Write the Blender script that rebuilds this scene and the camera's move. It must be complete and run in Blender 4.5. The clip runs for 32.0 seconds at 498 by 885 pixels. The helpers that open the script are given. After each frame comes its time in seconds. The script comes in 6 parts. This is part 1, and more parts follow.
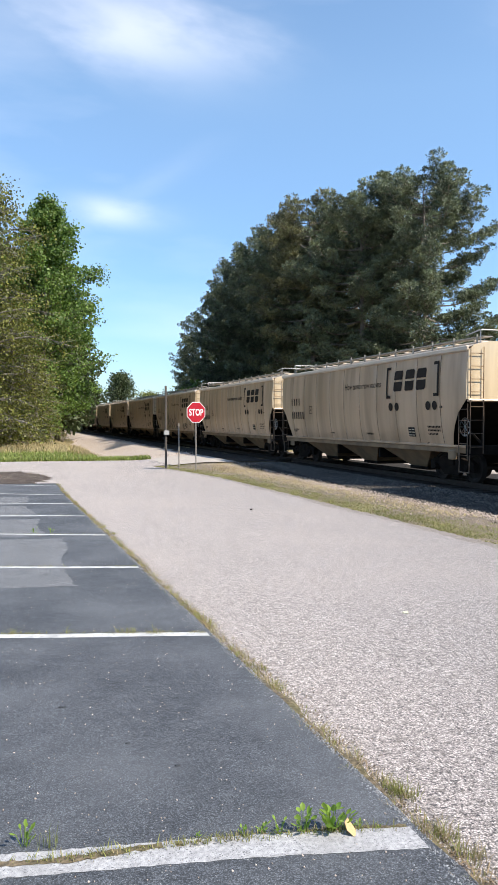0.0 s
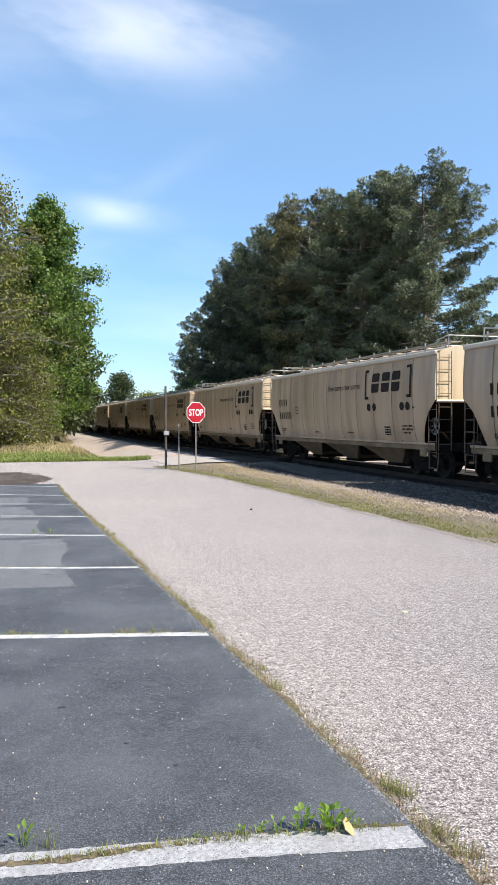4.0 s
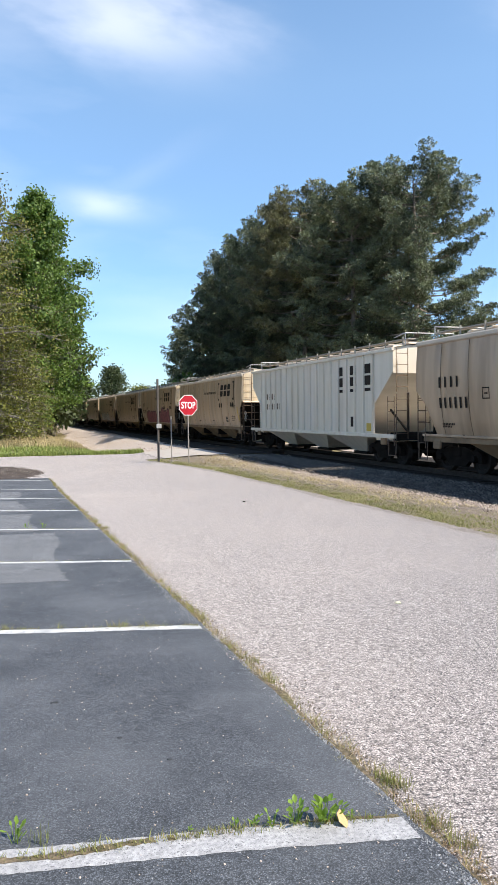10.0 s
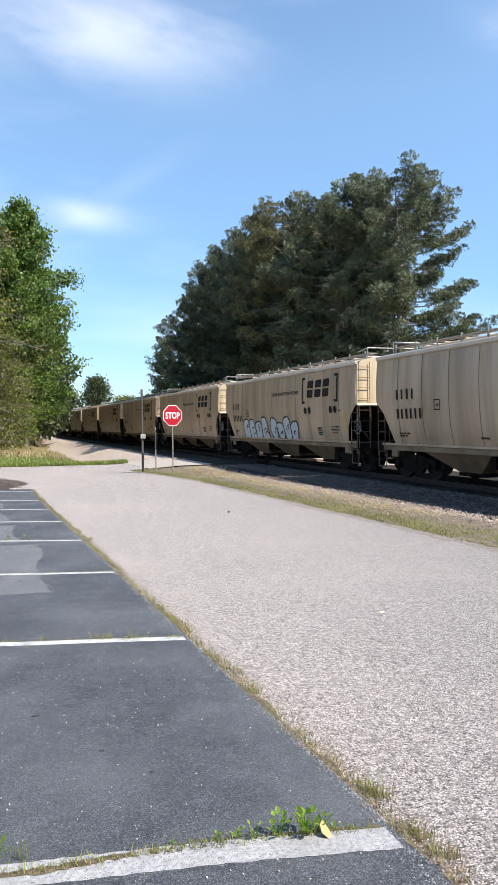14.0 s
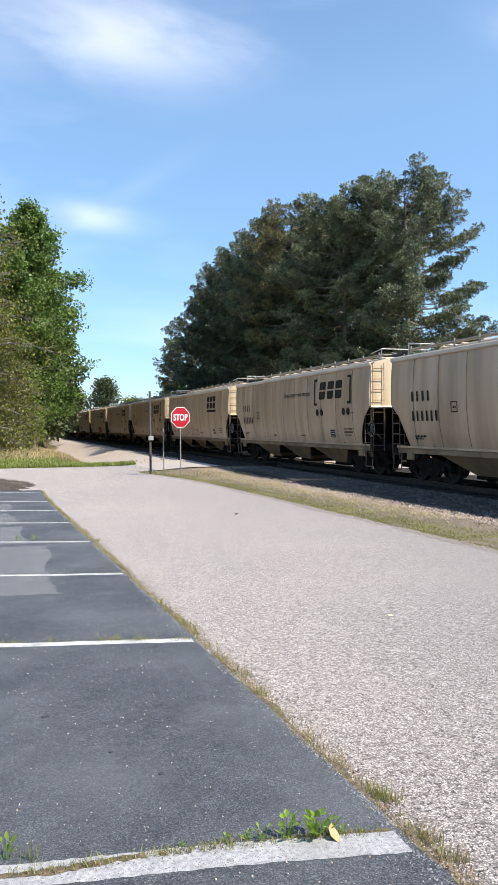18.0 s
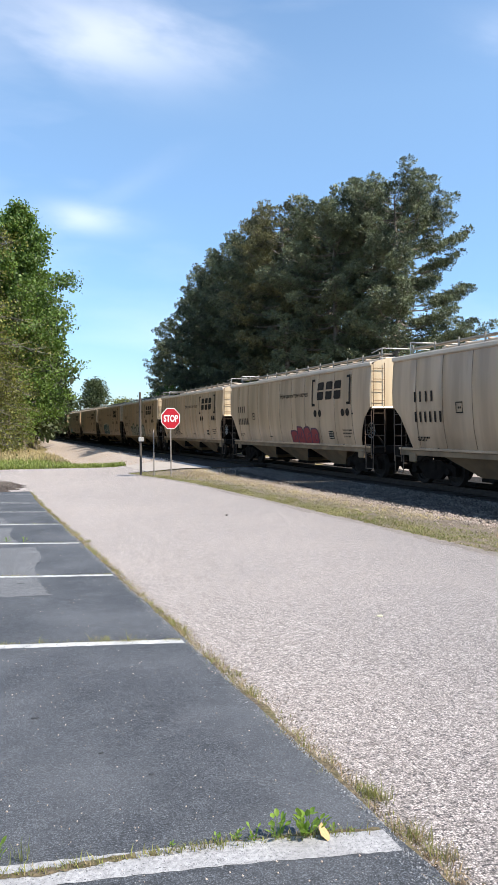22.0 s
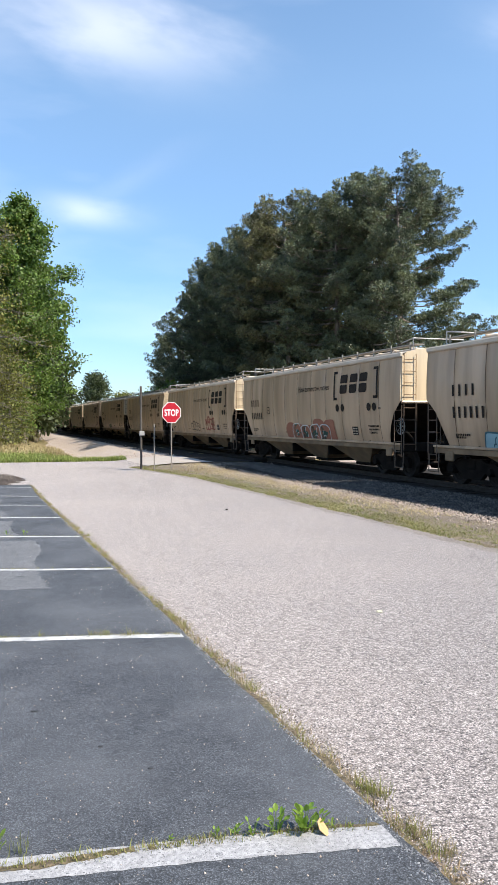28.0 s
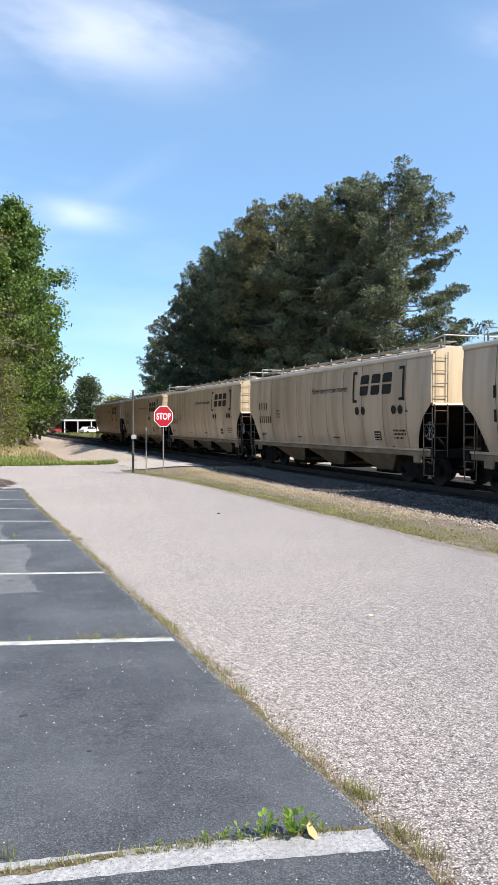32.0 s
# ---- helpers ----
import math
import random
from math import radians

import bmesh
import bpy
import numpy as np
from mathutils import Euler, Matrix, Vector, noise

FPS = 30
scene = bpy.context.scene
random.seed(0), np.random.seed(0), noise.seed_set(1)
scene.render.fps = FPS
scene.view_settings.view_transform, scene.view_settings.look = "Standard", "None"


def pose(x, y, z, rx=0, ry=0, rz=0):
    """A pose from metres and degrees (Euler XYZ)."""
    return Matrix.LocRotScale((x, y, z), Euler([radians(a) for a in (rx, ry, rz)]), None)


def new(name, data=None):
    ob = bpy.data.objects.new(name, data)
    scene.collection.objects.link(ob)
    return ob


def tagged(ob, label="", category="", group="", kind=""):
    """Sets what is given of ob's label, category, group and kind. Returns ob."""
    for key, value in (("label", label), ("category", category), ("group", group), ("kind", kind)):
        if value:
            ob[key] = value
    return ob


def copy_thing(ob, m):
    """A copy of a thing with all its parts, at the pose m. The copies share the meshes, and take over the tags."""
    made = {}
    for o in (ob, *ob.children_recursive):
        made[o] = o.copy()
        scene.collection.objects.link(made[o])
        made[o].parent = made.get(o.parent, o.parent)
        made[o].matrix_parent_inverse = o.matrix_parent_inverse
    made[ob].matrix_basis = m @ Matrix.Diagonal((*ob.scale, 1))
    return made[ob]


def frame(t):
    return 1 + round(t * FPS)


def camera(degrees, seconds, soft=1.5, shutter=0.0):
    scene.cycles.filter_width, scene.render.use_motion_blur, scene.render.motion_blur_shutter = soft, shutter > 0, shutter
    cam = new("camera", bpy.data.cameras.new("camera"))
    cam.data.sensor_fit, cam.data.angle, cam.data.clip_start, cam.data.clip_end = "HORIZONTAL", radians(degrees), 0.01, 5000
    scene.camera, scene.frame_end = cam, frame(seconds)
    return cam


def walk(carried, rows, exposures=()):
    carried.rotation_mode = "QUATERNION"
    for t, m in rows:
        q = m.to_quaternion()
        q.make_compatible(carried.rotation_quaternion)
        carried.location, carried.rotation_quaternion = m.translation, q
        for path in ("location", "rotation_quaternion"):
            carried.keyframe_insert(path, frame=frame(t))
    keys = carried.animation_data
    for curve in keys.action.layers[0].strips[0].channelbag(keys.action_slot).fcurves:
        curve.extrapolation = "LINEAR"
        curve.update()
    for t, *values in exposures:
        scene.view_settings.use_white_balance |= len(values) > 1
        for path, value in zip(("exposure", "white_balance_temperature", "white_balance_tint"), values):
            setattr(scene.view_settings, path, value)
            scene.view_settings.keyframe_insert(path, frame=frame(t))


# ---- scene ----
# metres; +Y runs along the railway, away from the eye, +X to the right of it
FIELD = 2 * math.degrees(math.atan(441 / 1300))
cam = camera(FIELD, 32.0, soft=1.5)
# seconds, eye x, y, z, turn to the right of the railway, tilt, lean
PATH = [
    (0, -0.002, -0.001, 1.501, 17.744, -1.719, 0.020),
    (0.5, -0.006, -0.008, 1.503, 17.735, -1.635, 0.091),
    (1, -0.007, -0.014, 1.505, 17.711, -1.562, 0.145),
    (1.5, -0.004, -0.016, 1.505, 17.681, -1.510, 0.145),
    (2, -0.002, -0.016, 1.504, 17.648, -1.509, 0.097),
    (2.5, 0.003, -0.011, 1.501, 17.616, -1.556, -0.002),
    (3, 0.005, -0.008, 1.500, 17.617, -1.612, -0.070),
    (3.5, 0.006, -0.006, 1.500, 17.662, -1.661, -0.095),
    (5.5, 0.014, -0.008, 1.501, 18.020, -2.030, -0.428),
    (6, 0.017, -0.004, 1.499, 18.089, -2.211, -0.529),
    (6.5, 0.021, 0.001, 1.497, 18.112, -2.376, -0.639),
    (7, 0.025, 0.008, 1.496, 18.096, -2.482, -0.676),
    (7.5, 0.025, 0.011, 1.497, 18.087, -2.517, -0.650),
    (8, 0.022, 0.011, 1.499, 18.109, -2.500, -0.634),
    (8.5, 0.018, 0.008, 1.500, 18.162, -2.467, -0.635),
    (9, 0.018, 0.008, 1.498, 18.205, -2.434, -0.637),
    (9.5, 0.021, 0.012, 1.497, 18.231, -2.397, -0.636),
    (10, 0.023, 0.012, 1.499, 18.285, -2.324, -0.650),
    (10.5, 0.025, 0.008, 1.500, 18.408, -2.212, -0.671),
    (11, 0.025, 0.002, 1.501, 18.626, -2.089, -0.698),
    (11.5, 0.023, -0.005, 1.503, 18.910, -1.966, -0.723),
    (12, 0.022, -0.007, 1.503, 19.220, -1.818, -0.724),
    (12.5, 0.024, -0.008, 1.503, 19.496, -1.657, -0.736),
    (13, 0.028, -0.008, 1.505, 19.658, -1.536, -0.768),
    (13.5, 0.030, -0.005, 1.504, 19.655, -1.495, -0.776),
    (14, 0.030, 0.001, 1.501, 19.488, -1.543, -0.732),
    (14.5, 0.029, 0.006, 1.501, 19.231, -1.644, -0.696),
    (16.5, 0.007, -0.020, 1.511, 18.875, -1.460, -0.522),
    (17, 0.014, -0.005, 1.505, 18.851, -1.421, -0.524),
    (17.5, 0.016, -0.002, 1.504, 18.855, -1.400, -0.522),
    (18, 0.018, -0.004, 1.506, 18.905, -1.390, -0.556),
    (18.5, 0.021, -0.003, 1.506, 19.001, -1.387, -0.611),
    (19, 0.026, -0.000, 1.504, 19.096, -1.391, -0.654),
    (19.5, 0.026, -0.002, 1.505, 19.163, -1.422, -0.645),
    (20, 0.024, -0.001, 1.503, 19.198, -1.445, -0.599),
    (20.5, 0.023, -0.003, 1.503, 19.236, -1.448, -0.566),
    (21, 0.021, -0.006, 1.505, 19.327, -1.412, -0.539),
    (21.5, 0.017, -0.009, 1.505, 19.482, -1.344, -0.532),
    (22, 0.015, -0.012, 1.504, 19.656, -1.300, -0.530),
    (22.5, 0.017, -0.013, 1.504, 19.795, -1.309, -0.509),
    (23, 0.019, -0.010, 1.503, 19.866, -1.375, -0.452),
    (23.5, 0.021, -0.006, 1.501, 19.855, -1.480, -0.400),
    (24, 0.020, -0.006, 1.502, 19.786, -1.593, -0.388),
    (24.5, 0.022, -0.004, 1.500, 19.694, -1.699, -0.402),
    (25, 0.024, -0.002, 1.499, 19.616, -1.805, -0.396),
    (25.5, 0.027, -0.001, 1.499, 19.555, -1.890, -0.409),
    (27.5, 0.021, -0.001, 1.503, 19.566, -1.790, -0.217),
    (28, 0.014, -0.004, 1.504, 19.616, -1.706, -0.130),
    (28.5, 0.013, -0.004, 1.503, 19.651, -1.641, -0.083),
    (29, 0.016, -0.002, 1.502, 19.687, -1.613, -0.057),
    (29.5, 0.019, 0.000, 1.500, 19.708, -1.611, -0.055),
    (30, 0.021, 0.001, 1.501, 19.724, -1.624, -0.073),
    (30.5, 0.020, 0.000, 1.502, 19.754, -1.616, -0.078),
    (31, 0.017, -0.003, 1.502, 19.832, -1.574, -0.056),
    (31.5, 0.019, -0.005, 1.502, 19.989, -1.500, -0.039),
    (32, 0.023, -0.008, 1.502, 20.220, -1.406, -0.023),
]
walk(cam, [(t, pose(x, y, z, 90 + tilt, 0, -turn) @ pose(0, 0, 0, 0, 0, lean))
           for t, x, y, z, turn, tilt, lean in PATH],
     [(0, 0.8, 6950, 10), (32, 0.8, 6950, 10)])

# ---- light ----
SUN_TO = Vector((0.63, -0.62, 1.0)).normalized()
SUN_EL, SUN_AZ = math.asin(SUN_TO.z), math.atan2(SUN_TO.x, SUN_TO.y)
sun = new("sun", bpy.data.lights.new("sun", "SUN"))
sun.data.energy, sun.data.angle, sun.data.color = 4.2, radians(0.53), (1.0, 0.95, 0.87)
sun.rotation_euler = SUN_TO.to_track_quat("Z", "Y").to_euler()


def sky_world():
    w = bpy.data.worlds.new("sky")
    scene.world = w
    w.use_nodes = True
    nt = w.node_tree
    nt.nodes.clear()
    N, L = nt.nodes.new, nt.links.new
    out, bg = N("ShaderNodeOutputWorld"), N("ShaderNodeBackground")
    sky = N("ShaderNodeTexSky")
    sky.sky_type, sky.sun_disc = "NISHITA", False
    sky.sun_elevation, sky.sun_rotation = SUN_EL, SUN_AZ
    sky.air_density, sky.dust_density, sky.ozone_density = 1.0, 0.15, 2.2
    co = N("ShaderNodeTexCoord")

    def math_node(op, a, b=None):
        m = N("ShaderNodeMath")
        m.operation = op
        for i, v in enumerate((a, b)):
            if v is None:
                continue
            if isinstance(v, (int, float)):
                m.inputs[i].default_value = v
            else:
                L(v, m.inputs[i])
        return m.outputs[0]

    def wisp(turn, up, wide, high, lean):
        # a soft bank of thin cloud around one direction of the sky
        mp = N("ShaderNodeMapping")
        mp.vector_type = "TEXTURE"
        mp.inputs["Rotation"].default_value = (radians(up), radians(lean), radians(-turn))
        L(co.outputs["Generated"], mp.inputs["Vector"])
        sx = N("ShaderNodeSeparateXYZ")
        L(mp.outputs[0], sx.inputs[0])
        nz = N("ShaderNodeTexNoise")
        nz.inputs["Scale"].default_value, nz.inputs["Detail"].default_value = 9.0, 5.0
        nz.inputs["Roughness"].default_value = 0.55
        st = N("ShaderNodeVectorMath")
        st.operation = "MULTIPLY"
        st.inputs[1].default_value = (0.55, 1.0, 1.5)
        L(mp.outputs[0], st.inputs[0])
        L(st.outputs[0], nz.inputs["Vector"])
        wob = math_node("SUBTRACT", nz.outputs["Fac"], 0.5)
        a = math_node("DIVIDE", math_node("ADD", sx.outputs[0], math_node("MULTIPLY", wob, wide * 2.0)), wide)
        b = math_node("DIVIDE", math_node("ADD", sx.outputs[2], math_node("MULTIPLY", wob, high * 2.0)), high)
        r = math_node("ADD", math_node("MULTIPLY", a, a), math_node("MULTIPLY", b, b))
        g = math_node("EXPONENT", math_node("MULTIPLY", r, -1.0))
        return math_node("MULTIPLY", g, math_node("GREATER_THAN", sx.outputs[1], 0.0))

    veil = N("ShaderNodeTexNoise")
    veil.inputs["Scale"].default_value, veil.inputs["Detail"].default_value = 2.2, 6.0
    vm = N("ShaderNodeMapping")
    vm.inputs["Rotation"].default_value = (0, radians(25), 0)
    vm.inputs["Scale"].default_value = (0.8, 1.0, 3.0)
    L(co.outputs["Generated"], vm.inputs[0])
    L(vm.outputs[0], veil.inputs["Vector"])
    vr = N("ShaderNodeMapRange")
    vr.inputs["From Min"].default_value, vr.inputs["From Max"].default_value = 0.48, 0.78
    vr.inputs["To Max"].default_value = 0.18
    L(veil.outputs["Fac"], vr.inputs["Value"])
    cover = vr.outputs[0]
    for args, k in (((4.6, 27.6, 0.115, 0.040, 8), 0.31), ((6.0, 15.5, 0.055, 0.016, 4), 0.25),
                    ((15.0, 17.5, 0.12, 0.014, -30), 0.06), ((36.0, 26.0, 0.10, 0.025, 20), 0.25)):
        cover = math_node("MAXIMUM", cover, math_node("MULTIPLY", wisp(*args), k))
    mix = N("ShaderNodeMixRGB")
    L(cover, mix.inputs["Fac"])
    # thin dry air: less glare low over the land
    up = N("ShaderNodeSeparateXYZ")
    L(co.outputs["Generated"], up.inputs[0])
    low = N("ShaderNodeValToRGB")
    low.color_ramp.elements[0].position, low.color_ramp.elements[1].position = 0.0, 0.40
    low.color_ramp.elements[0].color = (0.40, 0.51, 0.70, 1)
    low.color_ramp.elements[1].color = (0.86, 0.965, 1.0, 1)
    low.color_ramp.elements.new(0.16).color = (0.54, 0.69, 0.855, 1)
    L(up.outputs[2], low.inputs["Fac"])
    clear = N("ShaderNodeMixRGB")
    clear.blend_type = "MULTIPLY"
    clear.inputs["Fac"].default_value = 1.0
    L(sky.outputs[0], clear.inputs["Color1"])
    L(low.outputs["Color"], clear.inputs["Color2"])
    L(clear.outputs[0], mix.inputs["Color1"])
    mix.inputs["Color2"].default_value = (7.8, 7.8, 8.3, 1)
    L(mix.outputs[0], bg.inputs["Color"])
    bg.inputs["Strength"].default_value = 0.15
    L(bg.outputs[0], out.inputs["Surface"])


sky_world()


# ---- materials ----
def mat(name, colours, scale=4.0, rough=0.8, bump=0.2, bump_scale=40.0, metal=0.0, stretch=(1, 1, 1),
        stain=None, stain_scale=0.7, stain_amount=0.5, spots=None, spot_scale=120.0, spot_level=0.66,
        vary=0.0, through_light=0.0, island=False, bump_dist=0.02, spec=0.5, grain=4.0, ramp_at=(0.3, 0.7), chips=0.0, chip_tone=(0.5, 1.4), dusty=0.0):
    """Two-scale procedural surface: base mottling, broad stains, fine specks, bump."""
    m = bpy.data.materials.new(name)
    m.use_nodes = True
    nt = m.node_tree
    N, L = nt.nodes.new, nt.links.new
    bs = nt.nodes["Principled BSDF"]
    bs.inputs["Roughness"].default_value = rough
    bs.inputs["Metallic"].default_value = metal
    bs.inputs["Specular IOR Level"].default_value = spec
    bs.inputs["Diffuse Roughness"].default_value = dusty
    co = N("ShaderNodeTexCoord")
    mp = N("ShaderNodeMapping")
    mp.inputs["Scale"].default_value = stretch
    L(co.outputs["Object"], mp.inputs["Vector"])

    def noise_node(sc, detail=4.0, vec=mp):
        n = N("ShaderNodeTexNoise")
        n.inputs["Scale"].default_value, n.inputs["Detail"].default_value = sc, detail
        L(vec.outputs[0], n.inputs["Vector"])
        return n

    ramp = N("ShaderNodeValToRGB")
    ramp.color_ramp.elements[0].position, ramp.color_ramp.elements[1].position = ramp_at
    ramp.color_ramp.elements[0].color = (*colours[0], 1)
    ramp.color_ramp.elements[1].color = (*colours[-1], 1)
    if len(colours) == 3:
        ramp.color_ramp.elements.new(0.5).color = (*colours[1], 1)
    base = noise_node(scale, grain)
    base.inputs["Roughness"].default_value = 0.5 if grain < 5 else 0.78
    L(base.outputs["Fac"], ramp.inputs["Fac"])
    col = ramp.outputs["Color"]

    def over(fac, colour, col):
        x = N("ShaderNodeMixRGB")
        L(fac, x.inputs["Fac"])
        L(col, x.inputs["Color1"])
        x.inputs["Color2"].default_value = (*colour, 1)
        return x.outputs[0]

    def band(src, lo, hi, top):
        r = N("ShaderNodeMapRange")
        r.inputs["From Min"].default_value, r.inputs["From Max"].default_value = lo, hi
        r.inputs["To Max"].default_value = top
        L(src, r.inputs["Value"])
        return r.outputs[0]

    if chips:
        # crushed chips: each cell has its own tone, the joints are darker
        cell = N("ShaderNodeTexVoronoi")
        cell.inputs["Scale"].default_value = chips
        L(mp.outputs[0], cell.inputs["Vector"])
        one = N("ShaderNodeSeparateColor")
        L(cell.outputs["Color"], one.inputs[0])
        tone = N("ShaderNodeMapRange")
        tone.inputs["To Min"].default_value, tone.inputs["To Max"].default_value = chip_tone
        L(one.outputs[0], tone.inputs["Value"])
        joint = N("ShaderNodeMapRange")
        joint.inputs["From Min"].default_value, joint.inputs["From Max"].default_value = 0.28, 0.62
        joint.inputs["To Min"].default_value, joint.inputs["To Max"].default_value = 1.0, 0.35
        L(cell.outputs["Distance"], joint.inputs["Value"])
        both = N("ShaderNodeMath")
        both.operation = "MULTIPLY"
        L(tone.outputs[0], both.inputs[0])
        L(joint.outputs[0], both.inputs[1])
        hv = N("ShaderNodeHueSaturation")
        L(both.outputs[0], hv.inputs["Value"])
        L(col, hv.inputs["Color"])
        col = hv.outputs[0]
    if stain:
        col = over(band(noise_node(stain_scale, 5.0).outputs["Fac"], 0.42, 0.72, stain_amount), stain, col)
    if spots:
        col = over(band(noise_node(spot_scale, 2.0).outputs["Fac"], spot_level, spot_level + 0.06, 0.9), spots, col)
    if vary:
        src = N("ShaderNodeNewGeometry").outputs["Random Per Island"] if island else N("ShaderNodeObjectInfo").outputs["Random"]
        hs = N("ShaderNodeHueSaturation")
        r = N("ShaderNodeMapRange")
        r.inputs["To Min"].default_value, r.inputs["To Max"].default_value = 1 - vary, 1 + vary
        L(src, r.inputs["Value"])
        L(r.outputs[0], hs.inputs["Value"])
        L(col, hs.inputs["Color"])
        col = hs.outputs[0]
    L(col, bs.inputs["Base Color"])
    if bump:
        b = N("ShaderNodeBump")
        b.inputs["Strength"].default_value, b.inputs["Distance"].default_value = bump, bump_dist
        L(noise_node(bump_scale, 3.0).outputs["Fac"], b.inputs["Height"])
        L(b.outputs[0], bs.inputs["Normal"])
    if through_light:
        tr, mx = N("ShaderNodeBsdfTranslucent"), N("ShaderNodeMixShader")
        L(col, tr.inputs["Color"])
        mx.inputs[0].default_value = through_light
        L(bs.outputs[0], mx.inputs[1])
        L(tr.outputs[0], mx.inputs[2])
        L(mx.outputs[0], nt.nodes["Material Output"].inputs["Surface"])
    return m


M_ROAD = mat("pale_asphalt", [(0.24, 0.210, 0.198), (0.53, 0.472, 0.446), (0.69, 0.624, 0.594)], 28, 0.9, 0.6, 110, bump_dist=0.005, grain=8.0, ramp_at=(0.38, 0.64),
             stain=(0.45, 0.385, 0.35), stain_scale=0.3, stain_amount=0.25, spots=(0.040, 0.038, 0.042), spot_scale=72, spot_level=0.570, chips=125, chip_tone=(0.52, 1.52), dusty=1.0)
M_LOT = mat("sealed_asphalt", [(0.066, 0.072, 0.083), (0.098, 0.106, 0.120), (0.136, 0.145, 0.160)], 5, 0.75, 0.6, 120, bump_dist=0.006, grain=7.0, ramp_at=(0.32, 0.70),
            stain=(0.150, 0.156, 0.168), stain_scale=0.9, stain_amount=0.5, spots=(0.32, 0.32, 0.32), spot_scale=120, spot_level=0.675, chips=170, chip_tone=(0.5, 1.6))
M_PATCH = mat("worn_asphalt", [(0.19, 0.197, 0.210), (0.31, 0.318, 0.332)], 3.0, 0.85, 0.6, 130, grain=7.0, chips=150, chip_tone=(0.7, 1.35), spots=(0.34, 0.34, 0.33),
              spot_scale=95, spot_level=0.72)
M_LINE = mat("worn_white_paint", [(0.42, 0.42, 0.42), (0.72, 0.72, 0.70)], 14, 0.8, 0.4, 120, stain=(0.25, 0.25, 0.25), stain_scale=5,
             stain_amount=0.6, spots=(0.12, 0.12, 0.12), spot_scale=60, spot_level=0.62)
M_BAND = mat("cracked_pale_band", [(0.12, 0.12, 0.126), (0.38, 0.375, 0.38), (0.58, 0.57, 0.575)], 60, 0.85, 0.6, 110, stain=(0.24, 0.235, 0.235), stain_scale=7.0, stain_amount=0.6, grain=8.0,
             spots=(0.10, 0.10, 0.105), spot_scale=120, spot_level=0.60, bump_dist=0.005)
M_TAR = mat("old_tar", [(0.034, 0.036, 0.040), (0.058, 0.061, 0.067)], 30, 0.8, 0.2, 60)
M_CHIP = mat("grey_asphalt_chip", [(0.16, 0.165, 0.175), (0.33, 0.335, 0.345)], 20, 0.9, 0.3, 60, vary=0.4, island=True)
M_EDGING = mat("crumbled_road_edge", [(0.26, 0.22, 0.19), (0.54, 0.475, 0.43)], 12, 0.95, 0.8, 60, grain=7.0, chips=90, chip_tone=(0.6, 1.3), bump_dist=0.01)
M_SAND = mat("sandy_soil", [(0.20, 0.155, 0.115), (0.50, 0.41, 0.335)], 14, 0.95, 1.0, 45, grain=7.0, stain=(0.19, 0.155, 0.085), stain_scale=1.4, stain_amount=0.6, bump_dist=0.03, chips=45, chip_tone=(0.6, 1.3))
M_GROUND = mat("grassy_soil", [(0.12, 0.12, 0.04), (0.24, 0.19, 0.085), (0.36, 0.28, 0.15)], 1.6, 0.95, 0.8, 18,
               stain=(0.30, 0.25, 0.16), stain_scale=0.25, stain_amount=0.4, bump_dist=0.05)
M_GRAVEL = mat("pink_gravel", [(0.27, 0.225, 0.195), (0.385, 0.33, 0.295), (0.47, 0.41, 0.375)], 9, 0.95, 0.6, 28,
               stain=(0.36, 0.29, 0.22), stain_scale=0.4, stain_amount=0.4, bump_dist=0.05, dusty=1.0)
# oil and the shade of the train are both in this dark tone
M_BALLAST = mat("oily_shaded_ballast", [(0.016, 0.014, 0.013), (0.060, 0.054, 0.049)], 22, 0.95, 1.0, 26, bump_dist=0.06, spec=0.15)
M_CONCRETE = mat("grey_concrete", [(0.34, 0.30, 0.265), (0.44, 0.395, 0.355)], 3, 0.9, 0.3, 60)
M_STEEL = mat("rail_steel", [(0.030, 0.022, 0.017), (0.055, 0.041, 0.033)], 8, 0.7, 0.2, 60, spec=0.2)
# creosote colour, lowered further for the shade under the train
M_TIE = mat("creosoted_tie", [(0.016, 0.013, 0.011), (0.034, 0.028, 0.023)], 9, 0.9, 0.5, 40, spec=0.1)
M_TAN = mat("weathered_tan_paint", [(0.44, 0.292, 0.182), (0.55, 0.380, 0.248)], 0.8, 0.36, 0.03, 12, stretch=(2.0, 1, 0.22),
            stain=(0.21, 0.135, 0.08), stain_scale=1.0, stain_amount=0.6, vary=0.07, spec=0.6)
# lighter copy of the tan paint, with the sun on the ends in its colour
M_END = mat("sunlit_tan_paint", [(0.62, 0.49, 0.32), (0.74, 0.61, 0.43)], 0.8, 0.5, 0.03, 12, stretch=(1, 3.0, 0.35),
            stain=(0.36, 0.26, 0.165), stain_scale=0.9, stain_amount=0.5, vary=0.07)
M_CREAM = mat("weathered_cream_paint", [(0.72, 0.63, 0.51), (0.80, 0.71, 0.59)], 0.8, 0.3, 0.03, 12, stretch=(3.2, 1, 0.35),
              stain=(0.50, 0.41, 0.30), stain_scale=1.1, stain_amount=0.3)
M_ROOF = mat("pale_roof_paint", [(0.56, 0.455, 0.35), (0.66, 0.55, 0.43)], 1.2, 0.6, 0.05, 14, stain=(0.42, 0.36, 0.29), stain_scale=0.8)
M_SEAM = mat("rusty_seam", [(0.13, 0.085, 0.055), (0.22, 0.15, 0.095)], 3, 0.8, 0.1, 30)
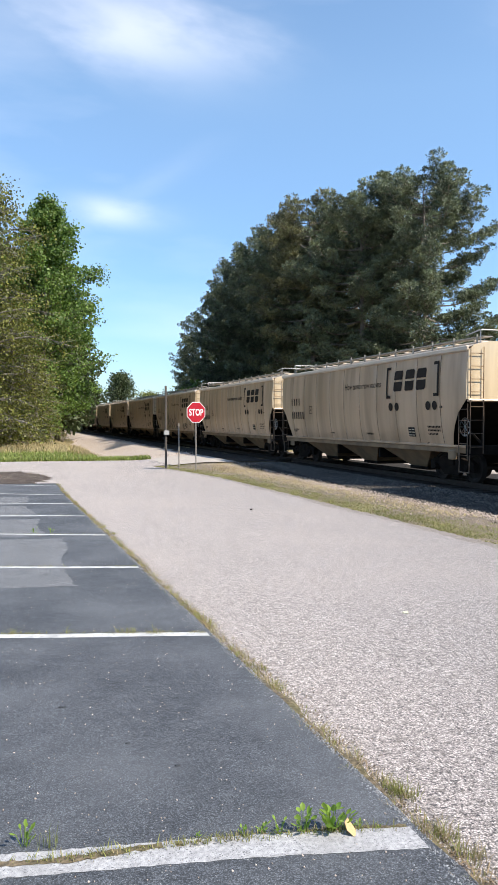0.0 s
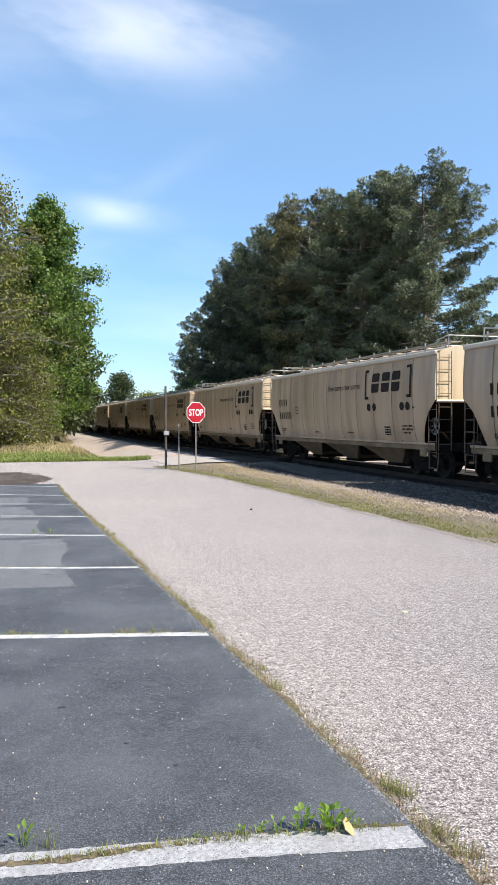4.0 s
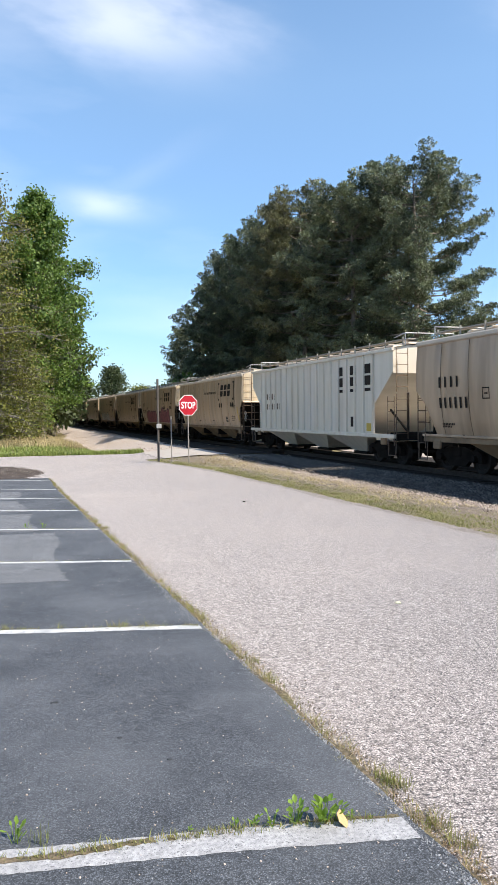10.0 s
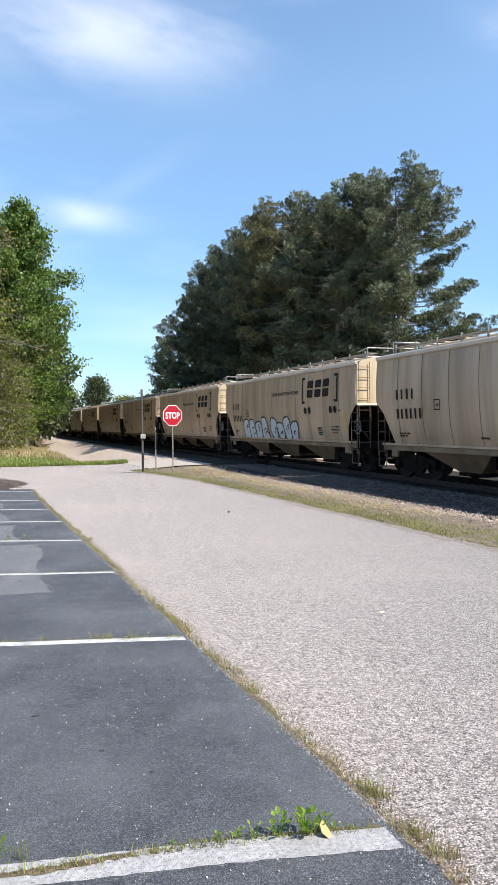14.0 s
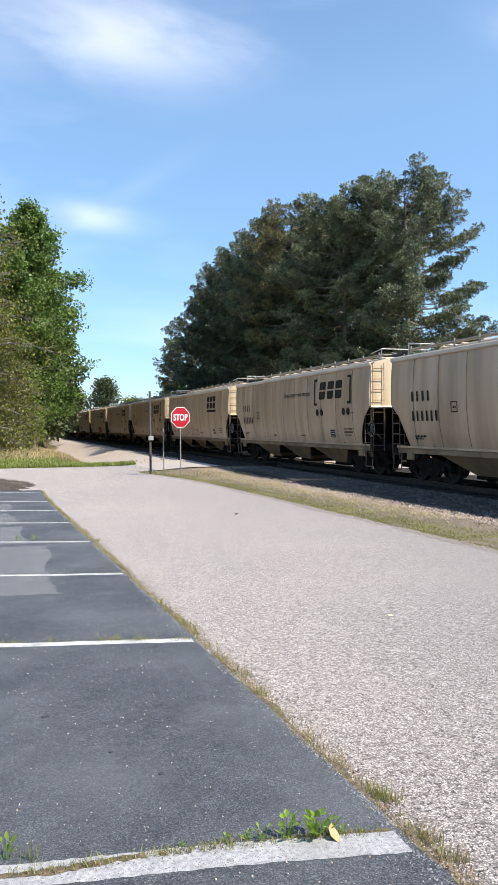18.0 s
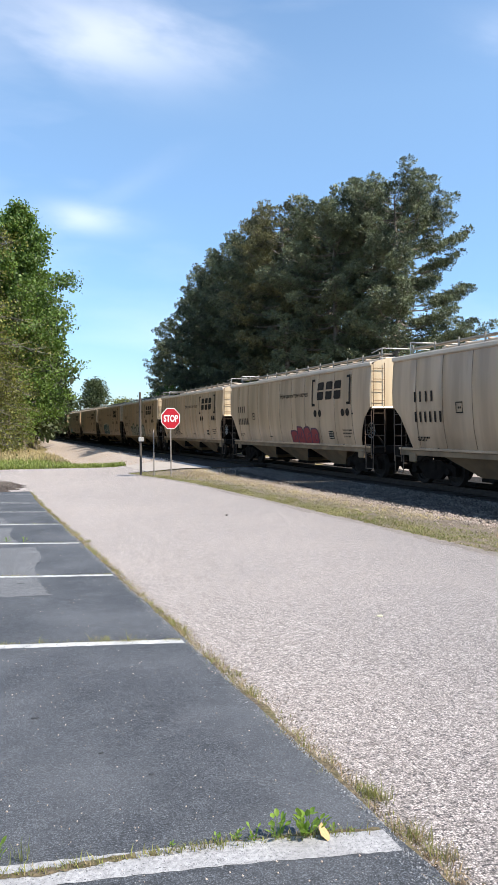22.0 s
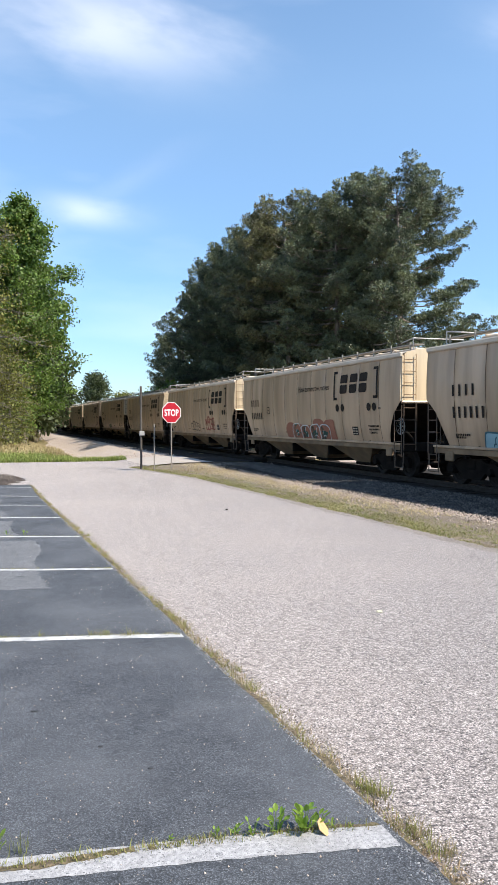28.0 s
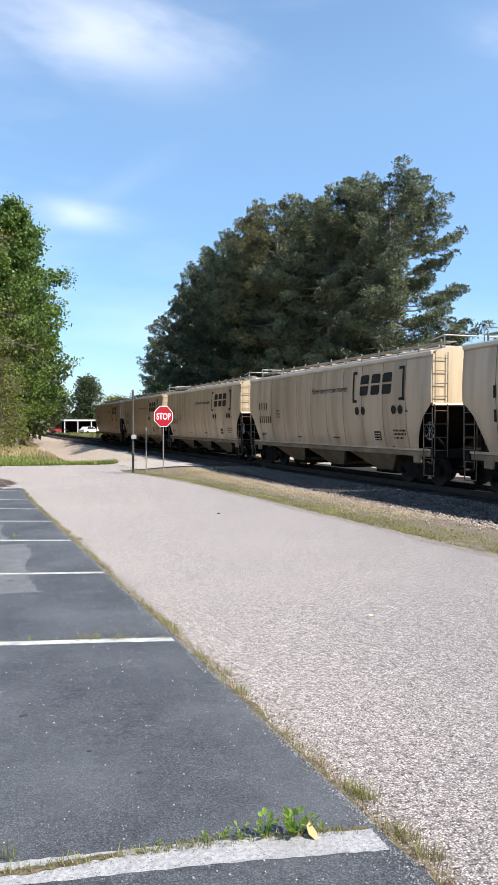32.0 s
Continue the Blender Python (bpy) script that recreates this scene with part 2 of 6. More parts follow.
# grime, taken down to near black to hold the shade under the cars
M_UNDER = mat("grimy_shaded_underframe", [(0.008, 0.006, 0.005), (0.020, 0.015, 0.012)], 3, 0.9, 0.3, 25, spec=0.1)
M_BLACK = mat("black_lettering", [(0.018, 0.013, 0.010), (0.036, 0.027, 0.021)], 3, 0.75, 0.0, spec=0.15)
M_GALV = mat("galvanised_steel", [(0.34, 0.335, 0.32), (0.46, 0.455, 0.44)], 6, 0.55, 0.1, 40, metal=0.35)
M_WALK = mat("dull_roof_steel", [(0.24, 0.22, 0.19), (0.38, 0.35, 0.30)], 6, 0.7, 0.1, 40)
M_WHEEL = mat("worn_wheel_steel", [(0.018, 0.014, 0.012), (0.038, 0.031, 0.026)], 5, 0.75, 0.2, 30, spec=0.15)
M_BARK = mat("pine_bark", [(0.09, 0.072, 0.058), (0.30, 0.255, 0.215)], 3, 0.95, 0.9, 9, stretch=(1, 1, 0.3), bump_dist=0.06)
M_NEEDLE = mat("pine_needles", [(0.024, 0.039, 0.022), (0.220, 0.255, 0.138)], 0.8, 0.45, 0.0, vary=0.4, island=True, through_light=0.12, spec=0.55)
M_NEEDLE2 = mat("dry_pine_needles", [(0.045, 0.049, 0.024), (0.28, 0.27, 0.125)], 0.8, 0.45, 0.0, vary=0.4, island=True, through_light=0.18, spec=0.55)
M_LEAF = mat("bright_leaves", [(0.050, 0.098, 0.018), (0.215, 0.33, 0.068)], 1.1, 0.5, 0.0, vary=0.35, island=True, through_light=0.4)
M_OLIVE = mat("olive_leaves", [(0.060, 0.066, 0.016), (0.28, 0.285, 0.058)], 0.9, 0.55, 0.0, vary=0.4, island=True, through_light=0.35)
M_TWIG = mat("grey_twigs", [(0.13, 0.115, 0.09), (0.22, 0.20, 0.165)], 3, 0.9, 0.2, 20)
# tan darkened for grime and for the weak light below the body
M_GRIME_SHADE = mat("grimy_shaded_tan_paint", [(0.20, 0.125, 0.07), (0.36, 0.24, 0.135)], 1.2, 0.8, 0.1, 14, stain=(0.10, 0.065, 0.04), stain_scale=1.1, stain_amount=0.8)
M_BLADE = mat("green_grass", [(0.14, 0.165, 0.042), (0.27, 0.285, 0.088)], 0.8, 0.6, 0.0, vary=0.35, island=True, through_light=0.35)
M_DRY = mat("dry_grass", [(0.27, 0.205, 0.105), (0.44, 0.355, 0.20)], 0.8, 0.7, 0.0, vary=0.35, island=True, through_light=0.3)
M_EDGE = mat("yellow_green_grass", [(0.17, 0.19, 0.045), (0.30, 0.30, 0.085)], 5.0, 0.6, 0.0, vary=0.4, island=True, through_light=0.35)
M_FIELD = mat("pale_field_grass", [(0.20, 0.26, 0.06), (0.33, 0.38, 0.11)], 0.8, 0.6, 0.0, vary=0.35, island=True, through_light=0.4)
M_STRAW = mat("straw", [(0.42, 0.34, 0.17), (0.58, 0.48, 0.28)], 0.8, 0.7, 0.0, vary=0.3, island=True, through_light=0.3)
M_THATCH = mat("dead_thatch", [(0.16, 0.11, 0.065), (0.38, 0.28, 0.17)], 9.0, 0.8, 0.0, vary=0.5, island=True, through_light=0.2)
M_PLUME = mat("dark_plumage", [(0.015, 0.014, 0.013), (0.03, 0.028, 0.026)], 20, 0.7, 0.1, 60)
M_DULL = mat("dull_brownish_steel", [(0.20, 0.175, 0.15), (0.33, 0.30, 0.265)], 9, 0.7, 0.1, 40)
# dark brown that puts shade into the lower ladders and steps
M_LADDER_SHADE = mat("shaded_ladder_steel", [(0.10, 0.066, 0.045), (0.19, 0.13, 0.09)], 6, 0.8, 0.1, 40)
M_WEED = mat("weed_leaf", [(0.17, 0.28, 0.035), (0.27, 0.40, 0.06)], 9, 0.5, 0.1, 60, vary=0.2, through_light=0.4)
M_STONE = mat("ballast_stone", [(0.062, 0.055, 0.049), (0.145, 0.129, 0.115)], 3, 0.9, 0.3, 60, vary=0.5, island=True)
M_PINKSTONE = mat("pale_stone", [(0.36, 0.285, 0.235), (0.55, 0.455, 0.39)], 3, 0.9, 0.3, 60, vary=0.4, island=True)
M_DIRT = mat("dry_dirt", [(0.04, 0.030, 0.02), (0.21, 0.16, 0.10)], 30, 0.95, 0.8, 40, stain=(0.14, 0.13, 0.045), stain_scale=3.5, stain_amount=0.6, bump_dist=0.02)
M_DARK_GROUND = mat("dark_brown_ground", [(0.03, 0.024, 0.02), (0.11, 0.078, 0.06)], 7, 0.95, 1.0, 20, bump_dist=0.05)
M_SCRAP = mat("tan_paper", [(0.46, 0.29, 0.13), (0.55, 0.37, 0.19)], 20, 0.8, 0.2, 80)
M_YELLOW = mat("faded_yellow_paint", [(0.55, 0.36, 0.05), (0.62, 0.42, 0.08)], 3, 0.6, 0.0)
M_ROCK = mat("pale_stone_block", [(0.52, 0.50, 0.32), (0.66, 0.64, 0.45)], 3, 0.9, 0.5, 14)
M_GLASS = mat("dark_glass", [(0.02, 0.022, 0.025), (0.03, 0.032, 0.036)], 2, 0.1, 0.0)
M_FAR = mat("far_leaves", [(0.040, 0.060, 0.022), (0.075, 0.10, 0.035)], 0.2, 0.6, 0.0, vary=0.35, island=True, through_light=0.25)
M_YLEAF = mat("yellow_green_leaves", [(0.16, 0.18, 0.05), (0.22, 0.24, 0.07)], 0.2, 0.6, 0.0, vary=0.3, island=True, through_light=0.3)
PAINTS = {}


def paint(name, c):
    if name not in PAINTS:
        PAINTS[name] = mat("spray_" + name, [tuple(v * 0.85 for v in c), c], 2.5, 0.6, 0.0)
    return PAINTS[name]


M_RED = mat("stop_red", [(0.40, 0.010, 0.022), (0.47, 0.014, 0.028)], 4, 0.4, 0.0)
M_WHITE = mat("reflective_white", [(0.78, 0.78, 0.76), (0.84, 0.84, 0.82)], 4, 0.4, 0.0)
M_POST = mat("grey_weathered_wood", [(0.065, 0.055, 0.045), (0.14, 0.12, 0.10)], 3, 0.9, 0.4, 30, stretch=(1, 1, 0.15))


# ---- building helpers ----
def part(name, bm, material, parent=None, label=""):
    me = bpy.data.meshes.new(name)
    bm.to_mesh(me)
    bm.free()
    return link(name, me, material, parent, label)


def link(name, me, material, parent=None, label=""):
    if material and not me.materials:
        me.materials.append(material)
    ob = new(name, me)
    ob.parent = parent
    return tagged(ob, label)


def empty(name, m, label, category, group="", kind=""):
    ob = new(name)
    ob.empty_display_size = 0.3
    ob.matrix_basis = m
    return tagged(ob, label, category, group, kind)


def box(bm, x0, x1, y0, y1, z0, z1, bevel=0.0):
    vs = [bm.verts.new(p) for p in ((x0, y0, z0), (x1, y0, z0), (x1, y1, z0), (x0, y1, z0),
                                    (x0, y0, z1), (x1, y0, z1), (x1, y1, z1), (x0, y1, z1))]
    fs = [bm.faces.new([vs[i] for i in f]) for f in ((3, 2, 1, 0), (4, 5, 6, 7), (0, 1, 5, 4), (1, 2, 6, 5), (2, 3, 7, 6), (3, 0, 4, 7))]
    if bevel:
        es = {e for f in fs for e in f.edges}
        bmesh.ops.bevel(bm, geom=list(es), offset=bevel, segments=1, affect="EDGES")
    return bm


def rod(bm, a, b, r0, r1=None, n=6, caps=True):
    """A tapered round bar from a to b."""
    a, b = Vector(a), Vector(b)
    r1 = r0 if r1 is None else r1
    q = (b - a).to_track_quat("Z", "Y")
    rings = []
    for p, r in ((a, r0), (b, r1)):
        rings.append([bm.verts.new(p + q @ Vector((r * math.cos(2 * math.pi * i / n), r * math.sin(2 * math.pi * i / n), 0))) for i in range(n)])
    for i in range(n):
        bm.faces.new((rings[0][i], rings[0][(i + 1) % n], rings[1][(i + 1) % n], rings[1][i]))
    if caps:
        bm.faces.new(rings[0][::-1])
        bm.faces.new(rings[1])
    return bm


def prism(bm, outline, y0, y1):
    """Extrude an x-z outline from y0 to y1."""
    a = [bm.verts.new((x, y0, z)) for x, z in outline]
    b = [bm.verts.new((x, y1, z)) for x, z in outline]
    n = len(a)
    bm.faces.new(a)
    bm.faces.new(b[::-1])
    for i in range(n):
        bm.faces.new((a[(i + 1) % n], a[i], b[i], b[(i + 1) % n]))
    return bm


def raw(name, verts, faces):
    me = bpy.data.meshes.new(name)
    me.from_pydata(verts, [], faces)
    me.update()
    return me


def tri_mesh(name, co, tris):
    """A mesh from numpy arrays of places and triangles."""
    me = bpy.data.meshes.new(name)
    co, tris = np.asarray(co, np.float32), np.asarray(tris, np.int32)
    me.vertices.add(len(co))
    me.vertices.foreach_set("co", co.ravel())
    me.loops.add(tris.size)
    me.loops.foreach_set("vertex_index", tris.ravel())
    me.polygons.add(len(tris))
    me.polygons.foreach_set("loop_start", np.arange(0, tris.size, 3, dtype=np.int32))
    me.polygons.foreach_set("loop_total", np.full(len(tris), 3, np.int32))
    me.update(calc_edges=True)
    return me


# ---- the lie of the land ----
RAIL = -0.45
ROAD_L, ROAD_R = 1.39, 7.02
TRACK_X = 14.55
BAL = RAIL - 0.19


def smooth(a, b, v):
    k = min(1.0, max(0.0, (v - a) / (b - a)))
    return k * k * (3 - 2 * k)


def land(x, y):
    """Height of the natural ground."""
    left = 0.08 - 0.035 * min(y, 22.0) - 0.004 * min(max(0.0, y - 22.0), 20.0)
    left += 0.55 * smooth(43, 62, y)
    right = -0.30 - 0.0125 * min(y, 40.0)
    k = min(1.0, max(0.0, (x - 1.38) / 5.57))
    z = left + (right - left) * k
    if x > 6.4:
        shoulder = BAL - 0.03
        near = smooth(8.6, 11.2, x)
        far = smooth(6.4, 9.4, x)
        k = smooth(30.0, 36.0, y)
        z = z + (shoulder + 0.08 * k - z) * (near + (far - near) * k)
    # the bank beyond the crossing falls away from the railway into a shallow ditch
    if y > 43 and 3.8 < x < 10.6:
        z -= 0.6 * smooth(43, 52, y) * smooth(3.8, 6.6, x) * (1 - smooth(6.8, 10.6, x))
    if x > 17.5:
        z += 0.12 * smooth(17.5, 22, x)
    return z


def sheet(name, xs, ys, lift, material, parent=None, label="", inside=None, thick=0.0):
    """A sheet that follows the land."""
    nx, ny = len(xs), len(ys)
    verts = [(x, y, land(x, y) + lift) for y in ys for x in xs]
    faces = []
    for j in range(ny - 1):
        for i in range(nx - 1):
            if inside and not inside((xs[i] + xs[i + 1]) / 2, (ys[j] + ys[j + 1]) / 2):
                continue
            a = j * nx + i
            faces.append((a, a + 1, a + 1 + nx, a + nx))
    return link(name, raw(name, verts, faces), material, parent, label)


def steps(a, b, d):
    n = max(1, round((b - a) / d))
    return [a + (b - a) * i / n for i in range(n + 1)]


# ---- ground, roads, railway ----
def spread(near, far, d):
    out = steps(-near, near, d)
    s = near
    while s < far:
        s *= 1.35
        out = [-s] + out + [s]
    return out


def strip(name, left, right, ys, nx, lift, material, label="", ragged=0.0, seed=1, rim=0.09):
    """A paved strip between two edge lines x = left(y) and x = right(y), with a turned-down rim."""
    rng = random.Random(seed)
    verts, faces = [], []
    for y in ys:
        a, b = left(y), right(y)
        a += ragged * (rng.random() - 0.5)
        b += ragged * (rng.random() - 0.5)
        row = [(a + (b - a) * i / nx) for i in range(nx + 1)]
        verts.append((a - 0.01, y, land(a, y) + lift - rim))
        verts += [(x, y, land(x, y) + lift) for x in row]
        verts.append((b + 0.01, y, land(b, y) + lift - rim))
    w = nx + 3
    for j in range(len(ys) - 1):
        for i in range(w - 1):
            k = j * w + i
            faces.append((k, k + 1, k + 1 + w, k + w))
    me = raw(name, verts, faces)
    return tagged(link(name, me, material), label, "", "", "structure")


def road_r(y):
    """Right edge of the side road; the verge swells just before the crossing."""
    if y > 36.2:
        return 7.4
    return ROAD_R + 0.012 * max(0.0, min(y, 24) - 10) - 0.75 * smooth(26, 36, y)


gx = [x + 6 for x in spread(30, 2500, 0.6)]
gy = [y + 24 for y in spread(40, 2500, 0.8)]
tagged(sheet("ground", gx, gy, -0.05, M_GROUND), "patchy dry grass and soil over the whole site", "ground", "", "structure")
tagged(strip("road", lambda y: ROAD_L + 0.0, road_r, steps(-40, 42.2, 0.35), 12, 0.0, M_ROAD,
             "pale coarse worn asphalt side road", 0.06, 3), "", "road")
tagged(strip("street", lambda y: -70.0, lambda y: ROAD_L + 0.06, steps(26.5, 42.2, 0.4), 60, 0.004, M_ROAD,
             "pale worn asphalt street that meets the side road", 0.0, 4), "", "road")
tagged(strip("crossing_apron", lambda y: 7.4, lambda y: 10.75, steps(35.6, 42.2, 0.4), 10, 0.01, M_CONCRETE,
             "pale paved ramp up to the railway crossing", 0.1, 5), "", "road")
# dark colour stands for the train's shade on the ramp
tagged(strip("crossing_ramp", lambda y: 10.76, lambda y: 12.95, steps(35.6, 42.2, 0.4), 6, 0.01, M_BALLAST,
             "asphalt beside the rails at the crossing, darkened for the train's shade", 0.05, 29), "", "road")
tagged(strip("lot", lambda y: -40.0, lambda y: ROAD_L - 0.02, steps(-30, 26.3, 0.25), 80, 0.03, M_LOT,
             "dark sealed asphalt parking lot with a ragged edge", 0.035, 6), "", "lot")
tagged(strip("gravel_shoulder", lambda y: min(10.5, 4.9 + 0.043 * (y - 45)) + 0.3 * math.sin(y * 0.2), lambda y: 11.0, steps(42.4, 330, 1.2), 14, -0.03, M_GRAVEL,
             "pinkish gravel bank beside the railway", 0.5, 7), "", "gravel")
tagged(strip("gravel_verge", lambda y: 8.8 + 0.2 * math.sin(y * 0.9) + 0.03 * (y - 12), lambda y: 11.3, steps(-60, 34.5, 0.4), 10, -0.035, M_GRAVEL,
             "pale scattered gravel at the foot of the ballast", 0.35, 8), "", "gravel")


tagged(strip("edge_dirt", lambda y: ROAD_L - 0.07, lambda y: ROAD_L + 0.01 + 0.02 * math.sin(y * 2.3) + 0.015 * math.sin(y * 7.1), steps(-30, 26.4, 0.12), 3, 0.022, M_DIRT,
             "brown dirt and dead roots in the seam beside the lot", 0.05, 21), "", "dirt")


tagged(strip("crumbled_edge", lambda y: road_r(y) - 0.10 + 0.05 * math.sin(y * 1.1) + 0.02 * math.sin(y * 4.7), lambda y: road_r(y) + 0.10, steps(-20, 34.5, 0.1), 3, 0.003, M_EDGING,
             "crumbled brownish edge of the side road", 0.10, 31, 0.02), "", "road")
tagged(strip("verge_soil", lambda y: road_r(y) - 0.04 + 0.05 * math.sin(y * 1.7), lambda y: 9.6 + 0.25 * math.sin(y * 0.8), steps(-40, 35.4, 0.2), 8, -0.028, M_SAND,
             "bare sandy soil of the roadside verge", 0.12, 25), "", "soil")


def railway():
    # ballast bed with shoulders
    prof = [(-4.6, -0.10), (-3.9, 0.02), (-2.6, 0.03), (-1.4, 0.01), (0, 0.0), (1.4, 0.01), (2.6, 0.03), (3.9, 0.0), (5.0, -0.14)]
    rng = random.Random(9)
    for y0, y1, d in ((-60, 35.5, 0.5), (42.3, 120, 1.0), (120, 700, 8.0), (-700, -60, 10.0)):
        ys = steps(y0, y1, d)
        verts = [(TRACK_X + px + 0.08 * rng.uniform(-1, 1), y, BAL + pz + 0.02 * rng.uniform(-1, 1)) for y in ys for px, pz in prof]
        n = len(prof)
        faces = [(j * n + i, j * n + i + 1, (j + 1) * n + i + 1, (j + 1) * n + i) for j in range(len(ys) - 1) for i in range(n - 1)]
        tagged(link("ballast", raw("ballast", verts, faces), M_BALLAST), "crushed stone ballast under the railway, darkened for oil and shade", "ballast", "", "structure")
    # panels that carry the street over the rails
    bm = bmesh.new()
    for x0, x1 in ((-1.55, -0.86), (-0.62, 0.62), (0.86, 1.9)):
        for y in steps(35.6, 39.8, 2.1):
            box(bm, TRACK_X + x0, TRACK_X + x1, y, y + 2.06, BAL, RAIL - 0.012, 0.012)
    tagged(part("crossing_panels", bm, M_TIE), "dark timber panels between the rails at the crossing", "crossing", "", "structure")
    for side in (-1, 1):
        bm = bmesh.new()
        prof = [(-0.07, -0.17), (0.07, -0.17), (0.07, -0.155), (0.012, -0.13), (0.012, -0.045), (0.037, -0.035), (0.037, -0.004),
                (0.03, 0), (-0.03, 0), (-0.037, -0.004), (-0.037, -0.035), (-0.012, -0.045), (-0.012, -0.13), (-0.07, -0.155)]
        prism(bm, [(x + TRACK_X + side * 0.755, z + RAIL) for x, z in prof], -650, 700)
        tagged(part("rail", bm, M_STEEL), "brown steel rail with a worn bright top", "rail", "rails", "structure")
    bm = bmesh.new()
    box(bm, -1.3, 1.3, -0.115, 0.115, -0.17, 0.0, 0.012)
    first = part("railway_tie", bm, M_TIE)
    tagged(first, "dark creosoted wooden railway tie set in ballast", "railway tie", "railway ties", "structure")
    y, k = -4.0, 0
    first.matrix_basis = pose(TRACK_X, y, RAIL - 0.165)
    while y < 120:
        y += 0.55
        if 35.3 < y < 42.2:
            continue
        copy_thing(first, pose(TRACK_X + rng.uniform(-0.05, 0.05), y, RAIL - 0.165 + rng.uniform(-0.008, 0.004), 0, 0, rng.uniform(-1, 1)))
    verts, faces = [], []
    for y in steps(120.5, 400, 0.55) + steps(-120, -5, 0.55):
        b = len(verts)
        verts += [(TRACK_X + sx * 1.3, y + sy * 0.115, RAIL - 0.165 + z) for z in (-0.1, 0) for sx, sy in ((-1, -1), (1, -1), (1, 1), (-1, 1))]
        faces += [(b + 4, b + 5, b + 6, b + 7), (b, b + 1, b + 5, b + 4), (b + 2, b + 3, b + 7, b + 6), (b + 3, b, b + 4, b + 7)]
    tagged(link("far_ties", raw("far_ties", verts, faces), M_TIE), "dark wooden railway ties along the distant track", "railway tie", "", "stuff")


# ---- hopper cars: local x along the train (far end +), y out to the road side, z from the rail top ----
CAR = 17.4
HALF = 7.93
EAVE = 4.08
SIDE = [(1.19, 1.40), (1.45, 1.47), (1.8, 1.535), (2.2, 1.575), (2.6, 1.60), (3.0, 1.61), (3.4, 1.60), (3.8, 1.575), (4.08, 1.545)]


def side_y(z):
    for (z0, y0), (z1, y1) in zip(SIDE, SIDE[1:]):
        if z <= z1:
            return y0 + (y1 - y0) * (z - z0) / (z1 - z0)
    return SIDE[-1][1]


def end_x(z):
    """Half length of the side sheet at height z: the lower corners are cut back in a curve."""
    if z >= 2.55:
        return HALF
    k = (2.55 - z) / (2.55 - 1.19)
    return HALF - 0.95 * (1 - (1 - k) ** 2) ** 0.5 * 0.55 - 0.95 * k * 0.45


def decal(bm, pts, sgn=1, off=0.034):
    """One flat-painted polygon of (x, z) points, laid on the bulged side."""
    vs = [bm.verts.new((x, sgn * (side_y(z) + off), z)) for x, z in pts]
    try:
        f = bm.faces.new(vs)
        f.normal_update()
        if f.normal.y * sgn < 0:
            f.normal_flip()
    except ValueError:
        pass


def decal_bar(bm, x0, x1, z0, z1, sgn=1, slant=0.0, off=0.034):
    """A painted bar, split in height so that it follows the bulge; x shifts with height by slant."""
    zs = steps(z0, z1, 0.2)
    for a, b in zip(zs, zs[1:]):
        sa, sb = slant * (a - z0), slant * (b - z0)
        decal(bm, [(x0 + sa, a), (x1 + sa, a), (x1 + sb, b), (x0 + sb, b)], sgn, off)


def truck_frame():
    """Cast side frames, bolster and springs of one truck."""
    bm = bmesh.new()
    o = [(-1.22, 0.34), (-1.22, 0.62), (-1.0, 0.72), (-0.72, 0.70), (-0.42, 0.80), (0.42, 0.80), (0.72, 0.70), (1.0, 0.72), (1.22, 0.62), (1.22, 0.34),
         (1.06, 0.34), (1.02, 0.50), (0.76, 0.50), (0.40, 0.20), (-0.40, 0.20), (-0.76, 0.50), (-1.02, 0.50), (-1.06, 0.34)]
    for s in (-1, 1):
        prism(bm, o, s * 1.0 - 0.07, s * 1.0 + 0.07)
        for x in (-0.89, 0.89):
            rod(bm, (x, s * 0.95, 0.46), (x, s * 1.17, 0.46), 0.13, 0.11, 10)
        for x in (-0.2, 0.0, 0.2):
            rod(bm, (x, s * 0.98, 0.27), (x, s * 0.98, 0.52), 0.085, 0.085, 8)
    box(bm, -0.2, 0.2, -1.12, 1.12, 0.5, 0.78, 0.03)
    me = bpy.data.meshes.new("truck")
    bmesh.ops.recalc_face_normals(bm, faces=bm.faces)
    bm.to_mesh(me)
    bm.free()
    return me


def wheelset_mesh():
    bm = bmesh.new()
    rod(bm, (0, -1.1, 0), (0, 1.1, 0), 0.075, 0.075, 10)
    for s in (-1, 1):
        a, b = sorted((s * 0.69, s * 0.83))
        n = 28
        rings = []
        for r, y in ((0.10, a + 0.01), (0.33, a + 0.05), (0.36, a), (0.49 if s > 0 else 0.46, a), (0.46 if s > 0 else 0.49, b), (0.36, b), (0.33, b - 0.05), (0.10, b - 0.01)):
            rings.append([bm.verts.new((r * math.cos(2 * math.pi * i / n), y, r * math.sin(2 * math.pi * i / n))) for i in range(n)])
        for p, q in zip(rings, rings[1:]):
            for i in range(n):
                bm.faces.new((p[i], p[(i + 1) % n], q[(i + 1) % n], q[i]))
    bmesh.ops.recalc_face_normals(bm, faces=bm.faces)
    me = bpy.data.meshes.new("wheelset")
    bm.to_mesh(me)
    bm.free()
    return me


def ladder(bm, p, along, height, width=0.42, rungs=6, r=0.0125, stand=Vector((0, 0, 0))):
    p, along = Vector(p), Vector(along).normalized() * width
    up = Vector((0, 0, height))
    for q in (p, p + along):
        rod(bm, q, q + up, r * 1.25, None, 5)
    for i in range(rungs):
        z = Vector((0, 0, height * (i + 0.5) / rungs))
        rod(bm, p + z, p + along + z, r, None, 5)
    return bm


WHEELS = []
